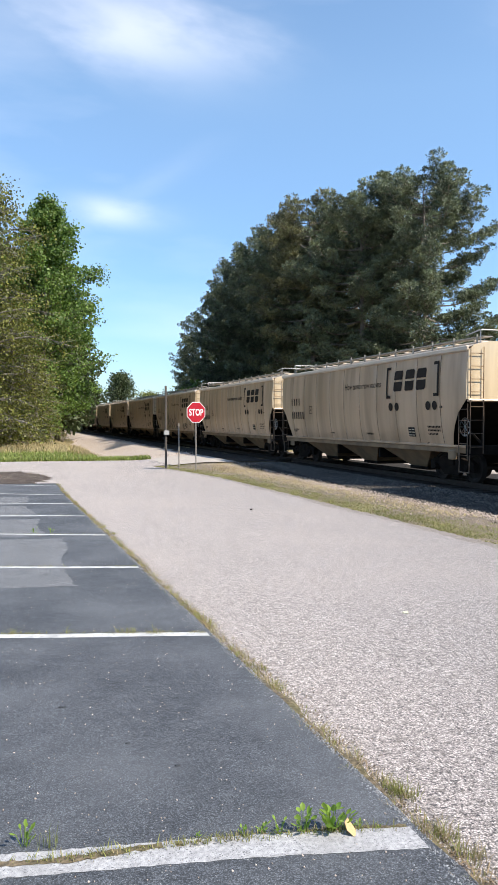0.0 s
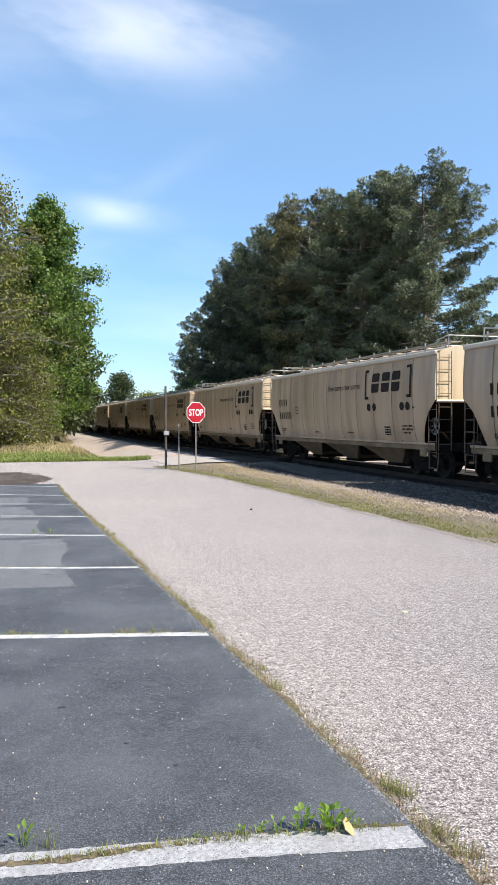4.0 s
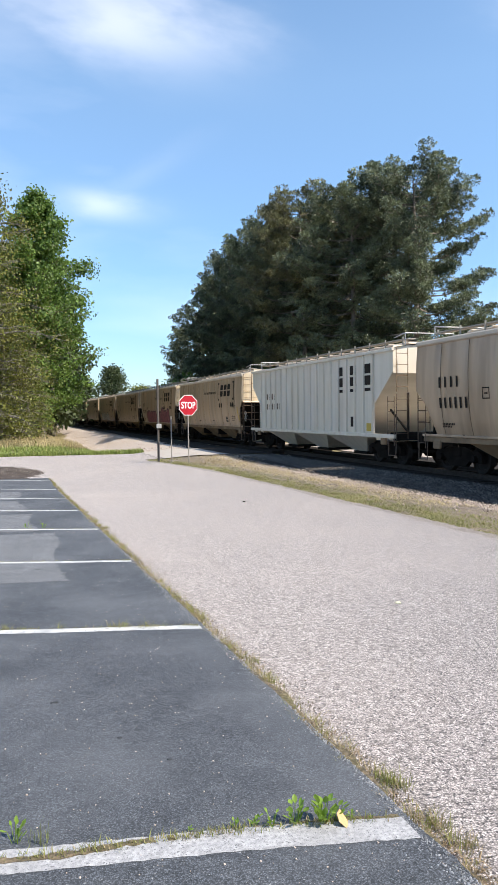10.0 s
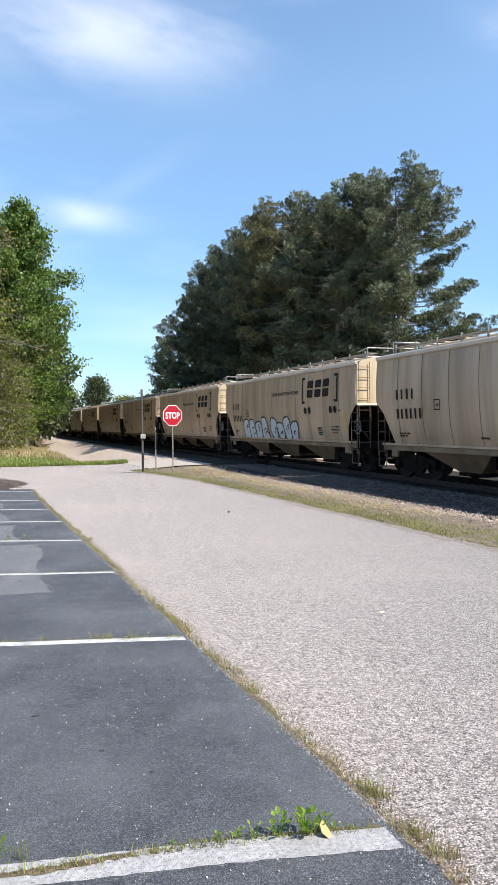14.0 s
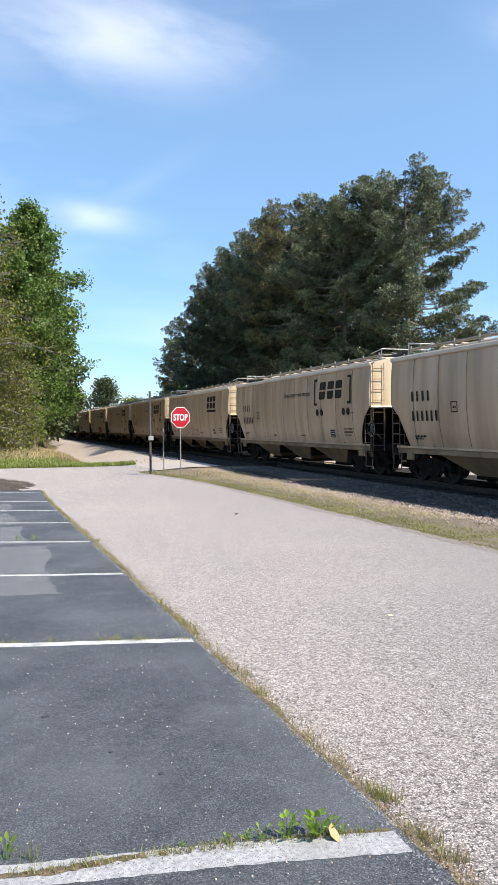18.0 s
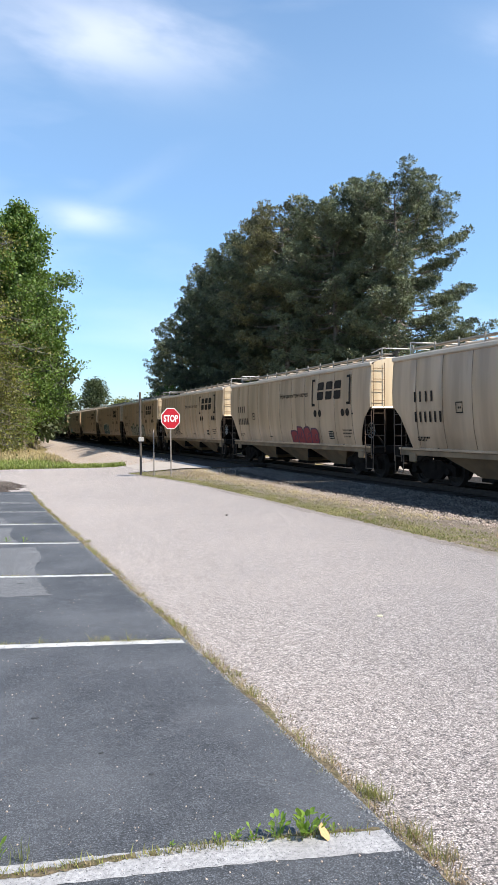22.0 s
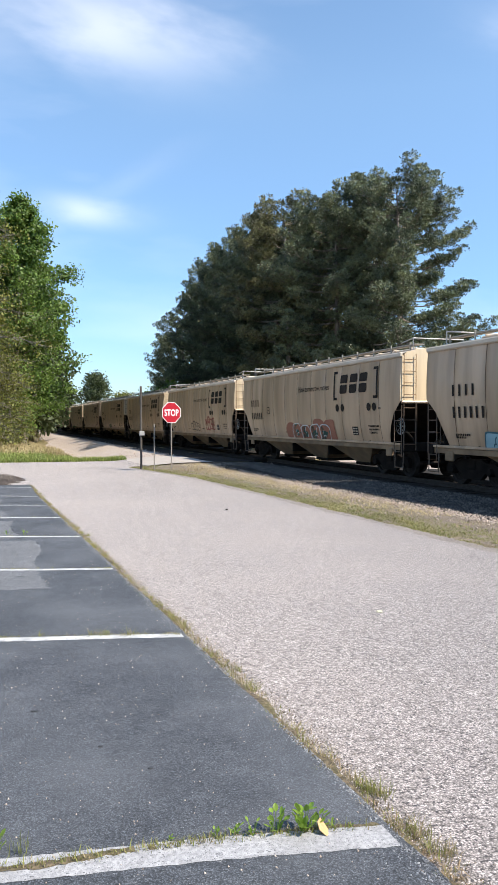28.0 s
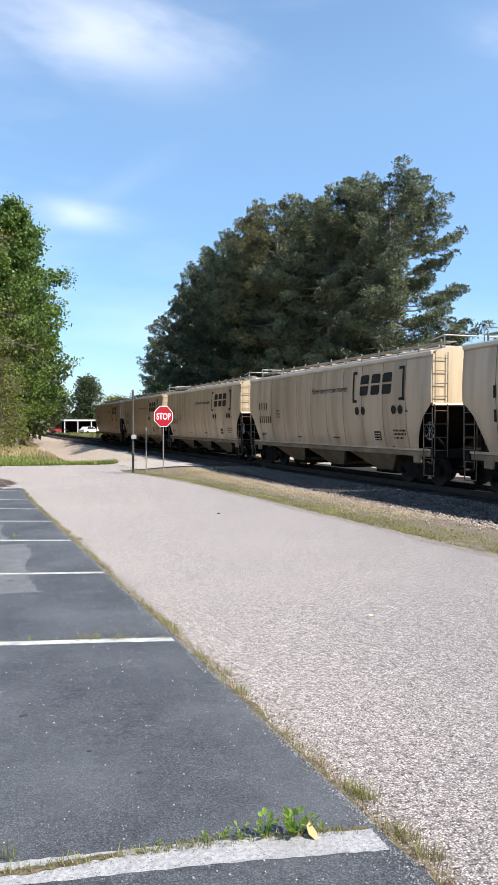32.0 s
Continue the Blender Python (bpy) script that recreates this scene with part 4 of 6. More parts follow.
def broadleaf(seed, height, reach, low, leaf, bark, label, size=0.22, per=9, puff=0.42, droop=0.0, twigs=6, name="broadleaf_tree", profile=None):
    """A leafy tree: forked limbs, twigs, and loose clouds of leaves at their ends."""
    rng, r = np.random.default_rng(seed), random.Random(seed)
    tree = empty(name, Matrix(), label, "tree")
    vs, fs, tips = [], [], []
    zs = steps(-0.3, height * 0.94, 1.3)
    axis = {z: Vector((0.25 * math.sin(z * 0.35 + seed), 0.25 * math.cos(z * 0.31), z)) for z in zs}
    tube_path(vs, fs, [axis[z] for z in zs], [0.04 + 0.26 * (1 - max(z, 0) / height) * height / 18 for z in zs], 8)
    link("trunk", raw("trunk", vs, fs), bark, tree)
    lv, lf = [], []
    z, turn = height * low, r.uniform(0, 6)
    while z < height * 0.96:
        k = (z / height - low) / (1 - low)
        turn += 2.4 + r.uniform(-0.6, 0.6)
        shape = (0.75 + 0.5 * k) if k < 0.35 else max(0.14, 0.95 * (1 - ((k - 0.35) / 0.68) ** 1.7))
        if profile:
            shape = float(np.interp(k, [a for a, b in profile], [b for a, b in profile])) * (0.95 + 0.10 * math.sin(13 * k + 0.6))
        ln = reach * shape * r.uniform(0.6, 1.12)
        out = Vector((math.cos(turn), math.sin(turn), 0.35 + 0.5 * k - droop)).normalized()
        p0 = Vector((0.25 * math.sin(z * 0.35 + seed), 0.25 * math.cos(z * 0.31), z))
        pts = [p0 + out * ln * u + Vector((0, 0, ln * (0.18 * u - (0.22 + droop) * u * u))) + Vector((-out.y, out.x, 0)) * 0.1 * ln * math.sin(3 * u + turn) for u in (0, 0.25, 0.5, 0.75, 1)]
        tube_path(lv, lf, pts, [0.015 + 0.07 * (1 - i / 4) * (1.1 - k) for i in range(5)], 5)
        for i in range(1, 5):
            for j in range(twigs):
                a = turn + r.uniform(-1.3, 1.3)
                d = Vector((math.cos(a), math.sin(a), r.uniform(-0.35 - droop, 0.6 - droop))).normalized()
                b0 = pts[i - 1].lerp(pts[i], r.random())
                b1 = b0 + d * r.uniform(0.5, 1.5) * (0.4 + 0.12 * ln)
                if size < 0.25:
                    tube_path(lv, lf, [b0, b1], [0.02, 0.006], 3)
                tips += [tuple(b0.lerp(b1, 0.65)), tuple(b1)]
        z += height * r.uniform(0.009, 0.022)
    link("branch_frame", raw("branch_frame", lv, lf), bark, tree)
    co, tr = leaf_cloud(tips, rng, per, puff, size)
    link("crown", tri_mesh("crown", co, tr), leaf, tree)
    return tree


def plant_copy(tree, x, y, turn, scale=1.0, tall=1.0, z=None):
    t = copy_thing(tree, Matrix())
    t.matrix_basis = pose(x, y, land(x, y) - 0.08 if z is None else z, 0, 0, turn) @ Matrix.Diagonal((scale, scale, scale * tall, 1))
    return t


def set_tree(tree, x, y, turn, scale=1.0, tall=1.0):
    tree.matrix_basis = pose(x, y, land(x, y) - 0.08, 0, 0, turn) @ Matrix.Diagonal((scale, scale, scale * tall, 1))
    return tree


def trees():
    lab = "tall dark green pine with a tufted crown behind the railway"
    kinds = [pine(18, 19.0, 5.1, 0.12, M_NEEDLE, "tall pine with wide uneven limbs and sky gaps", 1.1, 0.72),
             pine(12, 18.5, 4.4, 0.30, M_NEEDLE, lab), pine(13, 18.0, 4.3, 0.30, M_NEEDLE2, "tall olive-brown pine in a dense grove"),
             pine(14, 17.5, 4.7, 0.18, M_NEEDLE, lab), pine(15, 18.0, 4.8, 0.18, M_NEEDLE, lab, 0.7)]
    set_tree(kinds[0], 28.0, 46.2, 20, 1.03, 0.965)
    set_tree(kinds[1], 25.2, 50.5, 80, 1.04, 0.945)
    set_tree(kinds[2], 23.8, 57.0, 10, 1.06, 1.015)
    set_tree(kinds[3], 25.0, 63.0, 200, 1.1, 1.03)
    set_tree(kinds[4], 29.0, 60.0, 40, 1.1, 1.0)
    rng = random.Random(5)
    spots = [(29.5, 53, 4, 1.06), (24.5, 69, 1, 1.06), (28.5, 69, 4, 1.1), (25, 76, 3, 1.1), (28, 82, 4, 1.04),
             (25, 83, 4, 1.03), (25.5, 90, 4, 0.95), (29, 95, 4, 0.92), (26, 98, 4, 0.86), (26.5, 106, 4, 0.74), (27, 113, 4, 0.64),
             (33, 66, 4, 1.1), (33, 78, 4, 1.05), (34, 90, 4, 0.9), (28.0, 121, 4, 0.52)]
    for x, y, k, sc in spots:
        plant_copy(kinds[k], x + rng.uniform(-0.5, 0.5), y + rng.uniform(-0.8, 0.8), rng.uniform(0, 360), sc * rng.uniform(0.97, 1.03), 1.01)
    green = broadleaf(21, 19.9, 6.3, 0.10, M_LEAF, M_BARK, "tall bright green broadleaf tree in full leaf", 0.23, 16, 0.30, 0.0, 6,
                      profile=((0, 0.55), (0.08, 0.85), (0.18, 1.10), (0.30, 1.05), (0.45, 0.84), (0.65, 0.55), (0.8, 0.36), (0.92, 0.20), (1, 0.07)))
    lite = broadleaf(26, 18.6, 5.8, 0.15, M_LEAF, M_BARK, "tall green broadleaf tree beside the railway", 0.36, 5, 0.5, 0.0, 5)
    set_tree(lite, 2.6, 71, 0, 0.95)
    set_tree(green, 2.5, 61.5, 0)
    plant_copy(lite, -4.5, 64, 60, 1.05)
    plant_copy(lite, 3.0, 79, 100, 0.92)
    olive = broadleaf(22, 16.5, 5.6, 0.03, M_OLIVE, M_TWIG, "half-bare olive-brown tree with grey drooping twigs", 0.17, 5, 0.5, 0.22, 8)
    set_tree(olive, -1.6, 52.0, 0, 1.0, 1.1)
    plant_copy(olive, -7.5, 54, 140, 1.1)
    plant_copy(olive, -0.2, 54.5, 70, 0.62)
    plant_copy(olive, 1.6, 57.0, 250, 0.42)
    # low growth under the pines and along the far edge of the railway
    bush = broadleaf(23, 4.6, 2.6, 0.04, M_LEAF, M_BARK, "leafy green bush at the foot of the pines", 0.30, 3, 0.4, 0.0, 4, "bush")
    set_tree(bush, 22.0, 75, 0)
    for x, y, sc in ((21.5, 58, 1.1), (22.3, 66, 0.9), (21.6, 84, 1.3), (22.5, 92, 1.35), (22, 101, 1.2), (23, 110, 1.2), (22.4, 51, 0.8), (25, 47, 0.7), (23, 120, 1.1)):
        plant_copy(bush, x, y, rng.uniform(0, 360), sc)
    for i in range(12):
        y = 60 + i * 7
        plant_copy(bush, 0.038 * y - 1.4 + rng.uniform(-0.8, 0.3), y, rng.uniform(0, 360), rng.uniform(0.7, 1.1))
    dark = broadleaf(24, 11.0, 4.6, 0.06, M_FAR, M_BARK, "dark rounded tree far along the railway", 0.42, 5, 0.6, 0.0, 4)
    set_tree(dark, 26.2, 192, 0, 1.12, 1.12)
    yel = broadleaf(25, 9.0, 4.4, 0.06, M_YLEAF, M_BARK, "small yellow-green tree far along the railway", 0.4, 6, 0.6, 0.0, 4)
    set_tree(yel, 29.3, 168, 0, 0.9, 0.98)
    for x, y, sc in ((19.5, 205, 1.1), (14, 232, 1.3), (8, 215, 1.2), (2, 205, 1.2), (-5, 190, 1.3), (-13, 180, 1.3), (-22, 170, 1.4), (6, 180, 0.9),
                     (-2, 160, 1.0), (-10, 150, 1.2), (-20, 140, 1.3), (-31, 150, 1.4), (52, 150, 1.2), (-40, 120, 1.4),
                     (20, 240, 1.5), (10, 250, 1.5), (-18, 95, 1.1), (-28, 100, 1.2), (50, 120, 1.3), (44, 90, 1.3), (55, 60, 1.3)):
        plant_copy(dark, x, y, rng.uniform(0, 360), sc * rng.uniform(0.9, 1.1))
    # woods added largely out of sight to shade the road side of the railway
    wood = broadleaf(27, 16.5, 4.8, 0.10, M_FAR, M_BARK, "dark green tree in an added belt that blocks skylight from the railway", 0.62, 3, 0.6, 0.0, 4)
    set_tree(wood, 1.6, 70, 0, 1.0)
    for x, y, sc in ((3.4, 77, 1.0), (-1.5, 74, 1.1), (4.6, 84, 1.0), (5.2, 91, 1.0), (5.6, 98, 1.0), (6.0, 105, 1.0), (6.4, 112, 1.0),
                     (6.8, 119, 1.0), (7.0, 126, 1.0), (7.2, 134, 1.0), (7.4, 142, 1.0), (7.4, 150, 0.95), (-8, 68, 1.1), (-6, 62, 1.05), (-3, 84, 1.15),
                     (-2.5, 92, 1.2), (-2, 101, 1.2), (-1.5, 110, 1.25), (-1, 119, 1.25), (-1, 128, 1.25), (0, 137, 1.25), (1, 147, 1.25), (2, 160, 1.2)):
        plant_copy(wood, x, y, rng.uniform(0, 360), sc * rng.uniform(0.95, 1.05))
    verts, faces = [], []
    for i in range(73):
        a = math.radians(-180 + i * 5)
        h = 9 + 3 * math.sin(i * 1.7) + 2 * math.sin(i * 0.6 + 1)
        verts += [(420 * math.sin(a), 24 + 420 * math.cos(a), -2), (420 * math.sin(a), 24 + 420 * math.cos(a), h)]
    faces = [(2 * i, 2 * i + 1, 2 * i + 3, 2 * i + 2) for i in range(72)]
    tagged(link("backdrop", raw("backdrop", verts, faces), M_FAR), "distant wooded skyline all round", "backdrop", "", "structure")


# ---- posts and signs ----
def stop_sign():
    sign = empty("stop_sign", pose(7.75, 32.0, land(7.75, 32.0) - 0.06, 0, 0, 13), "red octagonal stop sign on a thin steel post in the grass", "stop sign")
    bm = bmesh.new()
    for s in (-1, 1):
        box(bm, s * 0.012 - 0.010, s * 0.012 + 0.010, 0.0, 0.035, -0.3, 2.95)
    part("post", bm, M_DULL, sign, "dull steel post")
    zc, r8 = 2.62, 0.457 / math.cos(math.pi / 8)

    def octagon(r, y, bmx):
        return [bmx.verts.new((r * math.cos(math.pi / 8 + i * math.pi / 4), y, zc + r * math.sin(math.pi / 8 + i * math.pi / 4))) for i in range(8)]

    bm = bmesh.new()
    a, b = octagon(r8, -0.006, bm), octagon(r8, -0.002, bm)
    bm.faces.new(a)
    bm.faces.new(b[::-1])
    for i in range(8):
        bm.faces.new((a[i], b[i], b[(i + 1) % 8], a[(i + 1) % 8]))
    bmesh.ops.recalc_face_normals(bm, faces=bm.faces)
    plate = part("plate", bm, M_WHITE, sign, "white-rimmed octagonal plate")
    bm = bmesh.new()
    bm.faces.new(octagon(r8 * 0.94, -0.010, bm))
    part("red_face", bm, M_RED, plate)
    cu = bpy.data.curves.new("word", "FONT")
    cu.body, cu.size, cu.align_x, cu.align_y, cu.offset = "STOP", 0.42, "CENTER", "CENTER", 0.008
    tmp = bpy.data.objects.new("word", cu)
    scene.collection.objects.link(tmp)
    me = bpy.data.meshes.new_from_object(tmp.evaluated_get(bpy.context.evaluated_depsgraph_get()))
    bpy.data.objects.remove(tmp)
    xs = [v.co.x for v in me.vertices]
    ys = [v.co.y for v in me.vertices]
    kx, ky = 0.70 / (max(xs) - min(xs)), 0.30 / (max(ys) - min(ys))
    for v in me.vertices:
        v.co = (v.co.x * kx, -0.014, zc + (v.co.y - (max(ys) + min(ys)) / 2) * ky)
    me.materials.clear()
    link("word", me, M_WHITE, plate, "white word STOP")


def posts():
    p = empty("grey_post", pose(6.66, 33.4, land(6.66, 33.4) - 0.05, 0, 0, 10), "tall weathered grey post with a small box beside the crossing", "post")
    bm = bmesh.new()
    box(bm, -0.043, 0.043, -0.045, 0.045, -0.3, 3.86, 0.012)
    part("shaft", bm, M_POST, p)
    bm = bmesh.new()
    box(bm, -0.125, 0.125, -0.12, -0.046, 1.60, 1.80, 0.012)
    part("small_box", bm, M_GALV, p, "pale grey metal box")
    q = empty("thin_post", pose(7.12, 32.7, land(7.12, 32.7) - 0.05), "thin bare galvanised sign post", "post")
    bm = bmesh.new()
    box(bm, -0.026, 0.026, -0.012, 0.012, -0.3, 2.12, 0.004)
    part("shaft", bm, M_DULL, q)
    w = empty("track_marker", pose(10.2, 131, land(10.2, 131)), "white marker post with a dark cap beside the railway", "marker post")
    bm = bmesh.new()
    box(bm, -0.16, 0.16, -0.05, 0.05, -0.2, 1.45, 0.02)
    part("shaft", bm, M_WHITE, w)
    bm = bmesh.new()
    box(bm, -0.17, 0.17, -0.06, 0.06, 1.452, 1.62, 0.02)
    part("cap", bm, M_UNDER, w)


# ---- small growth, stones, litter ----
def blades(name, spots, h, w, material, label, seed, lean=0.35):
    """Grass: one slim bent blade a spot, joined."""
    rng = np.random.default_rng(seed)
    p = np.asarray(spots, float)
    n = len(p)
    a = rng.uniform(0, 2 * np.pi, n)
    hh = h * rng.uniform(0.4, 1.25, n)
    d = np.stack([np.cos(a), np.sin(a), np.zeros(n)], 1)
    s = np.stack([-np.sin(a), np.cos(a), np.zeros(n)], 1) * (w * rng.uniform(0.6, 1.3, n))[:, None]
    up = np.array([0, 0, 1.0])
    ln = (lean * rng.uniform(0.1, 1.3, n) * hh)[:, None]
    mid = p + up * (hh * 0.6)[:, None] + d * ln * 0.4
    top = p + up * hh[:, None] + d * ln
    co = np.stack([p - s, p + s, mid + s * 0.8, mid - s * 0.8, top], 1).reshape(-1, 3)
    k = np.arange(n)[:, None] * 5
    tr = np.concatenate([k + [0, 1, 2], k + [0, 2, 3], k + [3, 2, 4]], 0)
    return tagged(link(name, tri_mesh(name, co, tr), material), label, "grass", "", "stuff")


def stones(name, spots, size, material, label, seed):
    """Loose crushed stones: squashed six-point lumps, joined."""
    rng = np.random.default_rng(seed)
    p = np.asarray(spots, float)
    n = len(p)
    base = np.array([(1, 0, 0), (-1, 0, 0), (0, 1, 0), (0, -1, 0), (0, 0, 0.75), (0, 0, -0.5)], float)
    q = rng.normal(0, 1, (n, 3, 3))
    q, _ = np.linalg.qr(q)
    c = (base[None] * rng.uniform(0.55, 1.3, (n, 6, 1))) @ q
    co = p[:, None] + c * (size * rng.uniform(0.5, 1.4, (n, 1, 1)))
    f = np.array([(0, 2, 4), (2, 1, 4), (1, 3, 4), (3, 0, 4), (2, 0, 5), (1, 2, 5), (3, 1, 5), (0, 3, 5)])
    tr = (np.arange(n)[:, None, None] * 6 + f[None]).reshape(-1, 3)
    return tagged(link(name, tri_mesh(name, co.reshape(-1, 3), tr), material), label, "stones", "", "stuff")


def on_land(xy, dz=-0.05):
    return [(x, y, land(x, y) + dz) for x, y in xy]


def growth():
    r = random.Random(31)
    # weeds in the joint between the lot and the road, in loose clumps
    green, dry = [], []
    y = -3.0
    while y < 26.4:
        dens = 0.35 + 0.65 * abs(math.sin(y * 1.9) * math.sin(y * 0.7 + 1))
        far = 1.0 if y < 9 else 0.6
        for _ in range(int(105 * (dens ** 3.0) * far)):
            x = ROAD_L + 0.01 + r.gauss(0.02, 0.038)
            yy = y + r.uniform(-0.09, 0.09)
            (dry if r.random() < 0.45 else green).append((x, yy, land(x, yy) - 0.01))
        y += 0.09
    blades("edge_grass", green, 0.030, 0.0022, M_EDGE, "green grass growing in the seam at the edge of the lot", 1, 0.7)
    blades("dry_edge_grass", dry, 0.034, 0.0022, M_DRY, "dry straw-coloured grass in the seam at the edge of the lot", 2, 0.9)
    thatch = []
    for _ in range(7000):
        yy = 1.0 + 25 * r.random() ** 1.7
        c = 0.25 + 0.75 * abs(math.sin(yy * 2.3 + 0.4) * math.sin(yy * 0.9))
        if r.random() > c:
            continue
        x = ROAD_L + 0.02 + r.gauss(0.0, 0.045)
        thatch.append((x, yy, land(x, yy) + 0.008))
    blades("thatch", thatch, 0.022, 0.0018, M_THATCH, "flattened brown dead grass in the seam beside the lot", 14, 2.6)
    # separate tufts that fan out of one root
    tg, td = [], []

    def tuft(x, yy, n, spread, dry, dz=-0.005):
        for _ in range(n):
            px, py = x + r.gauss(0, spread), yy + r.gauss(0, spread)
            (td if r.random() < dry else tg).append((px, py, land(px, py) + dz))

    yy = 1.2
    while yy < 26:
        big = r.random()
        tuft(ROAD_L + r.gauss(0.03, 0.035), yy, int((24 + 80 * big ** 2.5) * (1 if yy < 9 else 1.4)), 0.010 + 0.018 * big, r.choice((0.25, 0.5, 0.9)))
        yy += r.uniform(0.03, 0.16) * (1 + 0.05 * yy)
    for x, cy, n, dry in ((1.46, 2.62, 110, 0.2), (1.50, 2.58, 70, 0.3), (1.47, 2.28, 70, 0.6), (1.50, 2.12, 60, 0.75), (1.44, 2.95, 60, 0.8), (1.43, 3.30, 60, 0.7), (1.43, 4.02, 60, 0.6)):
        tuft(x, cy, n, 0.022, dry)
    # along the second painted line, and the thin stalks by the first
    for u, n in ((0.35, 40), (0.52, 60), (0.60, 40), (0.95, 25), (1.35, 30), (1.62, 40), (2.0, 30)):
        tuft(ROAD_L - 0.06 - u, LINES[1] + SLANT[1] * u + 0.075, n, 0.02, 0.35, 0.025)
    blades("grass_tuft", tg, 0.058, 0.0013, M_EDGE, "fanned green grass tufts along the edge of the lot", 3, 1.0)
    blades("dry_grass_tuft", td, 0.052, 0.0011, M_DRY, "fanned dry grass tufts along the edge of the lot", 4, 1.3)
    stalks = [(0.10 + r.gauss(0, 0.018), 2.60 + r.gauss(0, 0.015)) for _ in range(26)]
    blades("thin_stalks", on_land(stalks, 0.02), 0.10, 0.0011, M_BLADE, "thin upright green stalks in the cracked line", 15, 0.3)
    # frayed grey chips along the broken rim of the asphalt
    chips = []
    for _ in range(5200):
        yy = 1.2 + 20 * r.random() ** 1.8
        x = ROAD_L - 0.012 - abs(r.gauss(0, 0.022)) * (0.5 + abs(math.sin(yy * 2.1) + math.sin(yy * 5.3)))
        chips.append((x, yy, land(x, yy) + 0.0295))
    stones("rim_chips", chips, 0.0050, M_CHIP, "pale grey frayed chips along the rim of the lot", 8)
    # soil crumbs strewn from the seam over the road
    crumbs = []
    for _ in range(9000):
        yy = 1.3 + 16 * r.random() ** 1.8
        x = ROAD_L + 0.02 + abs(r.gauss(0, 0.075)) * (0.6 + 0.8 * abs(math.sin(yy * 1.3)))
        crumbs.append((x, yy, land(x, yy) + 0.003))
    stones("edge_crumbs", crumbs[::2], 0.0036, M_SAND, "brown soil crumbs and grit strewn from the seam", 6)
    # weeds along the painted lines
    lg, ld = [], []
    for i, yi in enumerate(LINES):
        for _ in range((3400, 2600, 1500, 1400, 800, 500, 300, 0)[i]):
            u = r.random() ** 1.2 * (2.4 if i == 0 else 4.5)
            c = abs(math.sin(u * 7 + i * 2.1) * math.sin(u * 2.3 + i))
            if r.random() > c + 0.12:
                continue
            x = ROAD_L - 0.06 - u
            yy = yi + SLANT[i] * u + (0.075 - 0.075 * smooth(0.45, 1.4, u) if i == 0 else 0.05) + r.gauss(0, 0.014)
            (lg if r.random() < 0.6 else ld).append((x, yy, land(x, yy) + 0.025))
    blades("line_grass", lg, 0.030, 0.0017, M_EDGE, "short green weeds along the cracked painted lines", 5, 0.9)
    blades("dry_line_grass", ld, 0.024, 0.0017, M_DRY, "short dry weeds along the cracked painted lines", 6, 0.9)
    # roadside verge: patchy turf by the road, straw and bare soil behind it
    vg, vd, vs = [], [], []
    for _ in range(90000):
        yy = 6 + 30 * r.random() ** 1.3
        d = -0.05 + abs(r.gauss(0, 0.95))
        x = road_r(min(yy, 36)) + d
        if x > 9.7:
            continue
        n = noise.noise(Vector((x * 1.3, yy * 0.55, 3.0))) + 0.5 * noise.noise(Vector((x * 4.0, yy * 2.2, 7.0)))
        p = (x, yy, land(x, yy) - 0.05)
        if d < 0.14 and r.random() < 0.7:
            continue
        if n + 0.50 - 0.38 * max(0.0, d - 0.6) > 0.08:
            (vg if r.random() < 0.72 else vd).append(p)
        elif r.random() < 0.35:
            vs.append(p)
    for _ in range(260):
        cy = 7 + 28 * r.random() ** 1.2
        cx = road_r(cy) + 0.15 + abs(r.gauss(0.1, 0.45))
        for _ in range(r.randint(25, 70)):
            x, yy = cx + r.gauss(0, 0.09), cy + r.gauss(0, 0.16)
            (vg if r.random() < 0.65 else vd).append((x, yy, land(x, yy) - 0.03))
    blades("verge_grass", vg, 0.042, 0.006, M_BLADE, "short patchy green turf on the verge", 7, 1.2)
    blades("dry_verge_grass", vd, 0.040, 0.006, M_DRY, "short dry grass among the turf on the verge", 8, 1.5)
    blades("verge_straw", vs, 0.030, 0.006, M_STRAW, "flattened pale straw on bare verge soil", 16, 3.0)
    straw = []
    for _ in range(9000):
        yy = 13 + 22 * r.random()
        x = 9.0 + 0.03 * (yy - 13) + r.gauss(0, 0.42)
        straw.append((x, yy, land(x, yy) - 0.03))
    blades("straw_mat", straw, 0.045, 0.007, M_STRAW, "pale dead grass matted at the foot of the ballast", 17, 2.6)
    tall = [(9.4 + r.gauss(0, 0.9), 31.5 + r.gauss(0, 1.6)) for _ in range(1300)]
    blades("dry_tall_grass", on_land([p for p in tall if 7.6 < p[0] < 11.5 and p[1] < 35.4]), 0.12, 0.007, M_DRY, "taller dry grass and weeds beside the crossing ramp", 9, 0.5)
    # field beyond the street
    fg, fd = [], []
    for _ in range(34000):
        yy = 42.4 + 14 * r.random() ** 1.5
        x = 4.8 + 0.03 * (yy - 45) - abs(r.gauss(0, 5.5))
        if yy < 44.2:
            x = 7.6 - 13 * r.random()
        elif x > 3.4 and r.random() < 0.6:
            continue
        (fg if r.random() < (0.99 if yy < 48.5 else 0.6 if yy < 50.5 else 0.2) else fd).append((x, yy, land(x, yy) - 0.05))
    blades("field_grass", fg, 0.26, 0.018, M_FIELD, "bright green rough grass beyond the street", 10, 0.5)
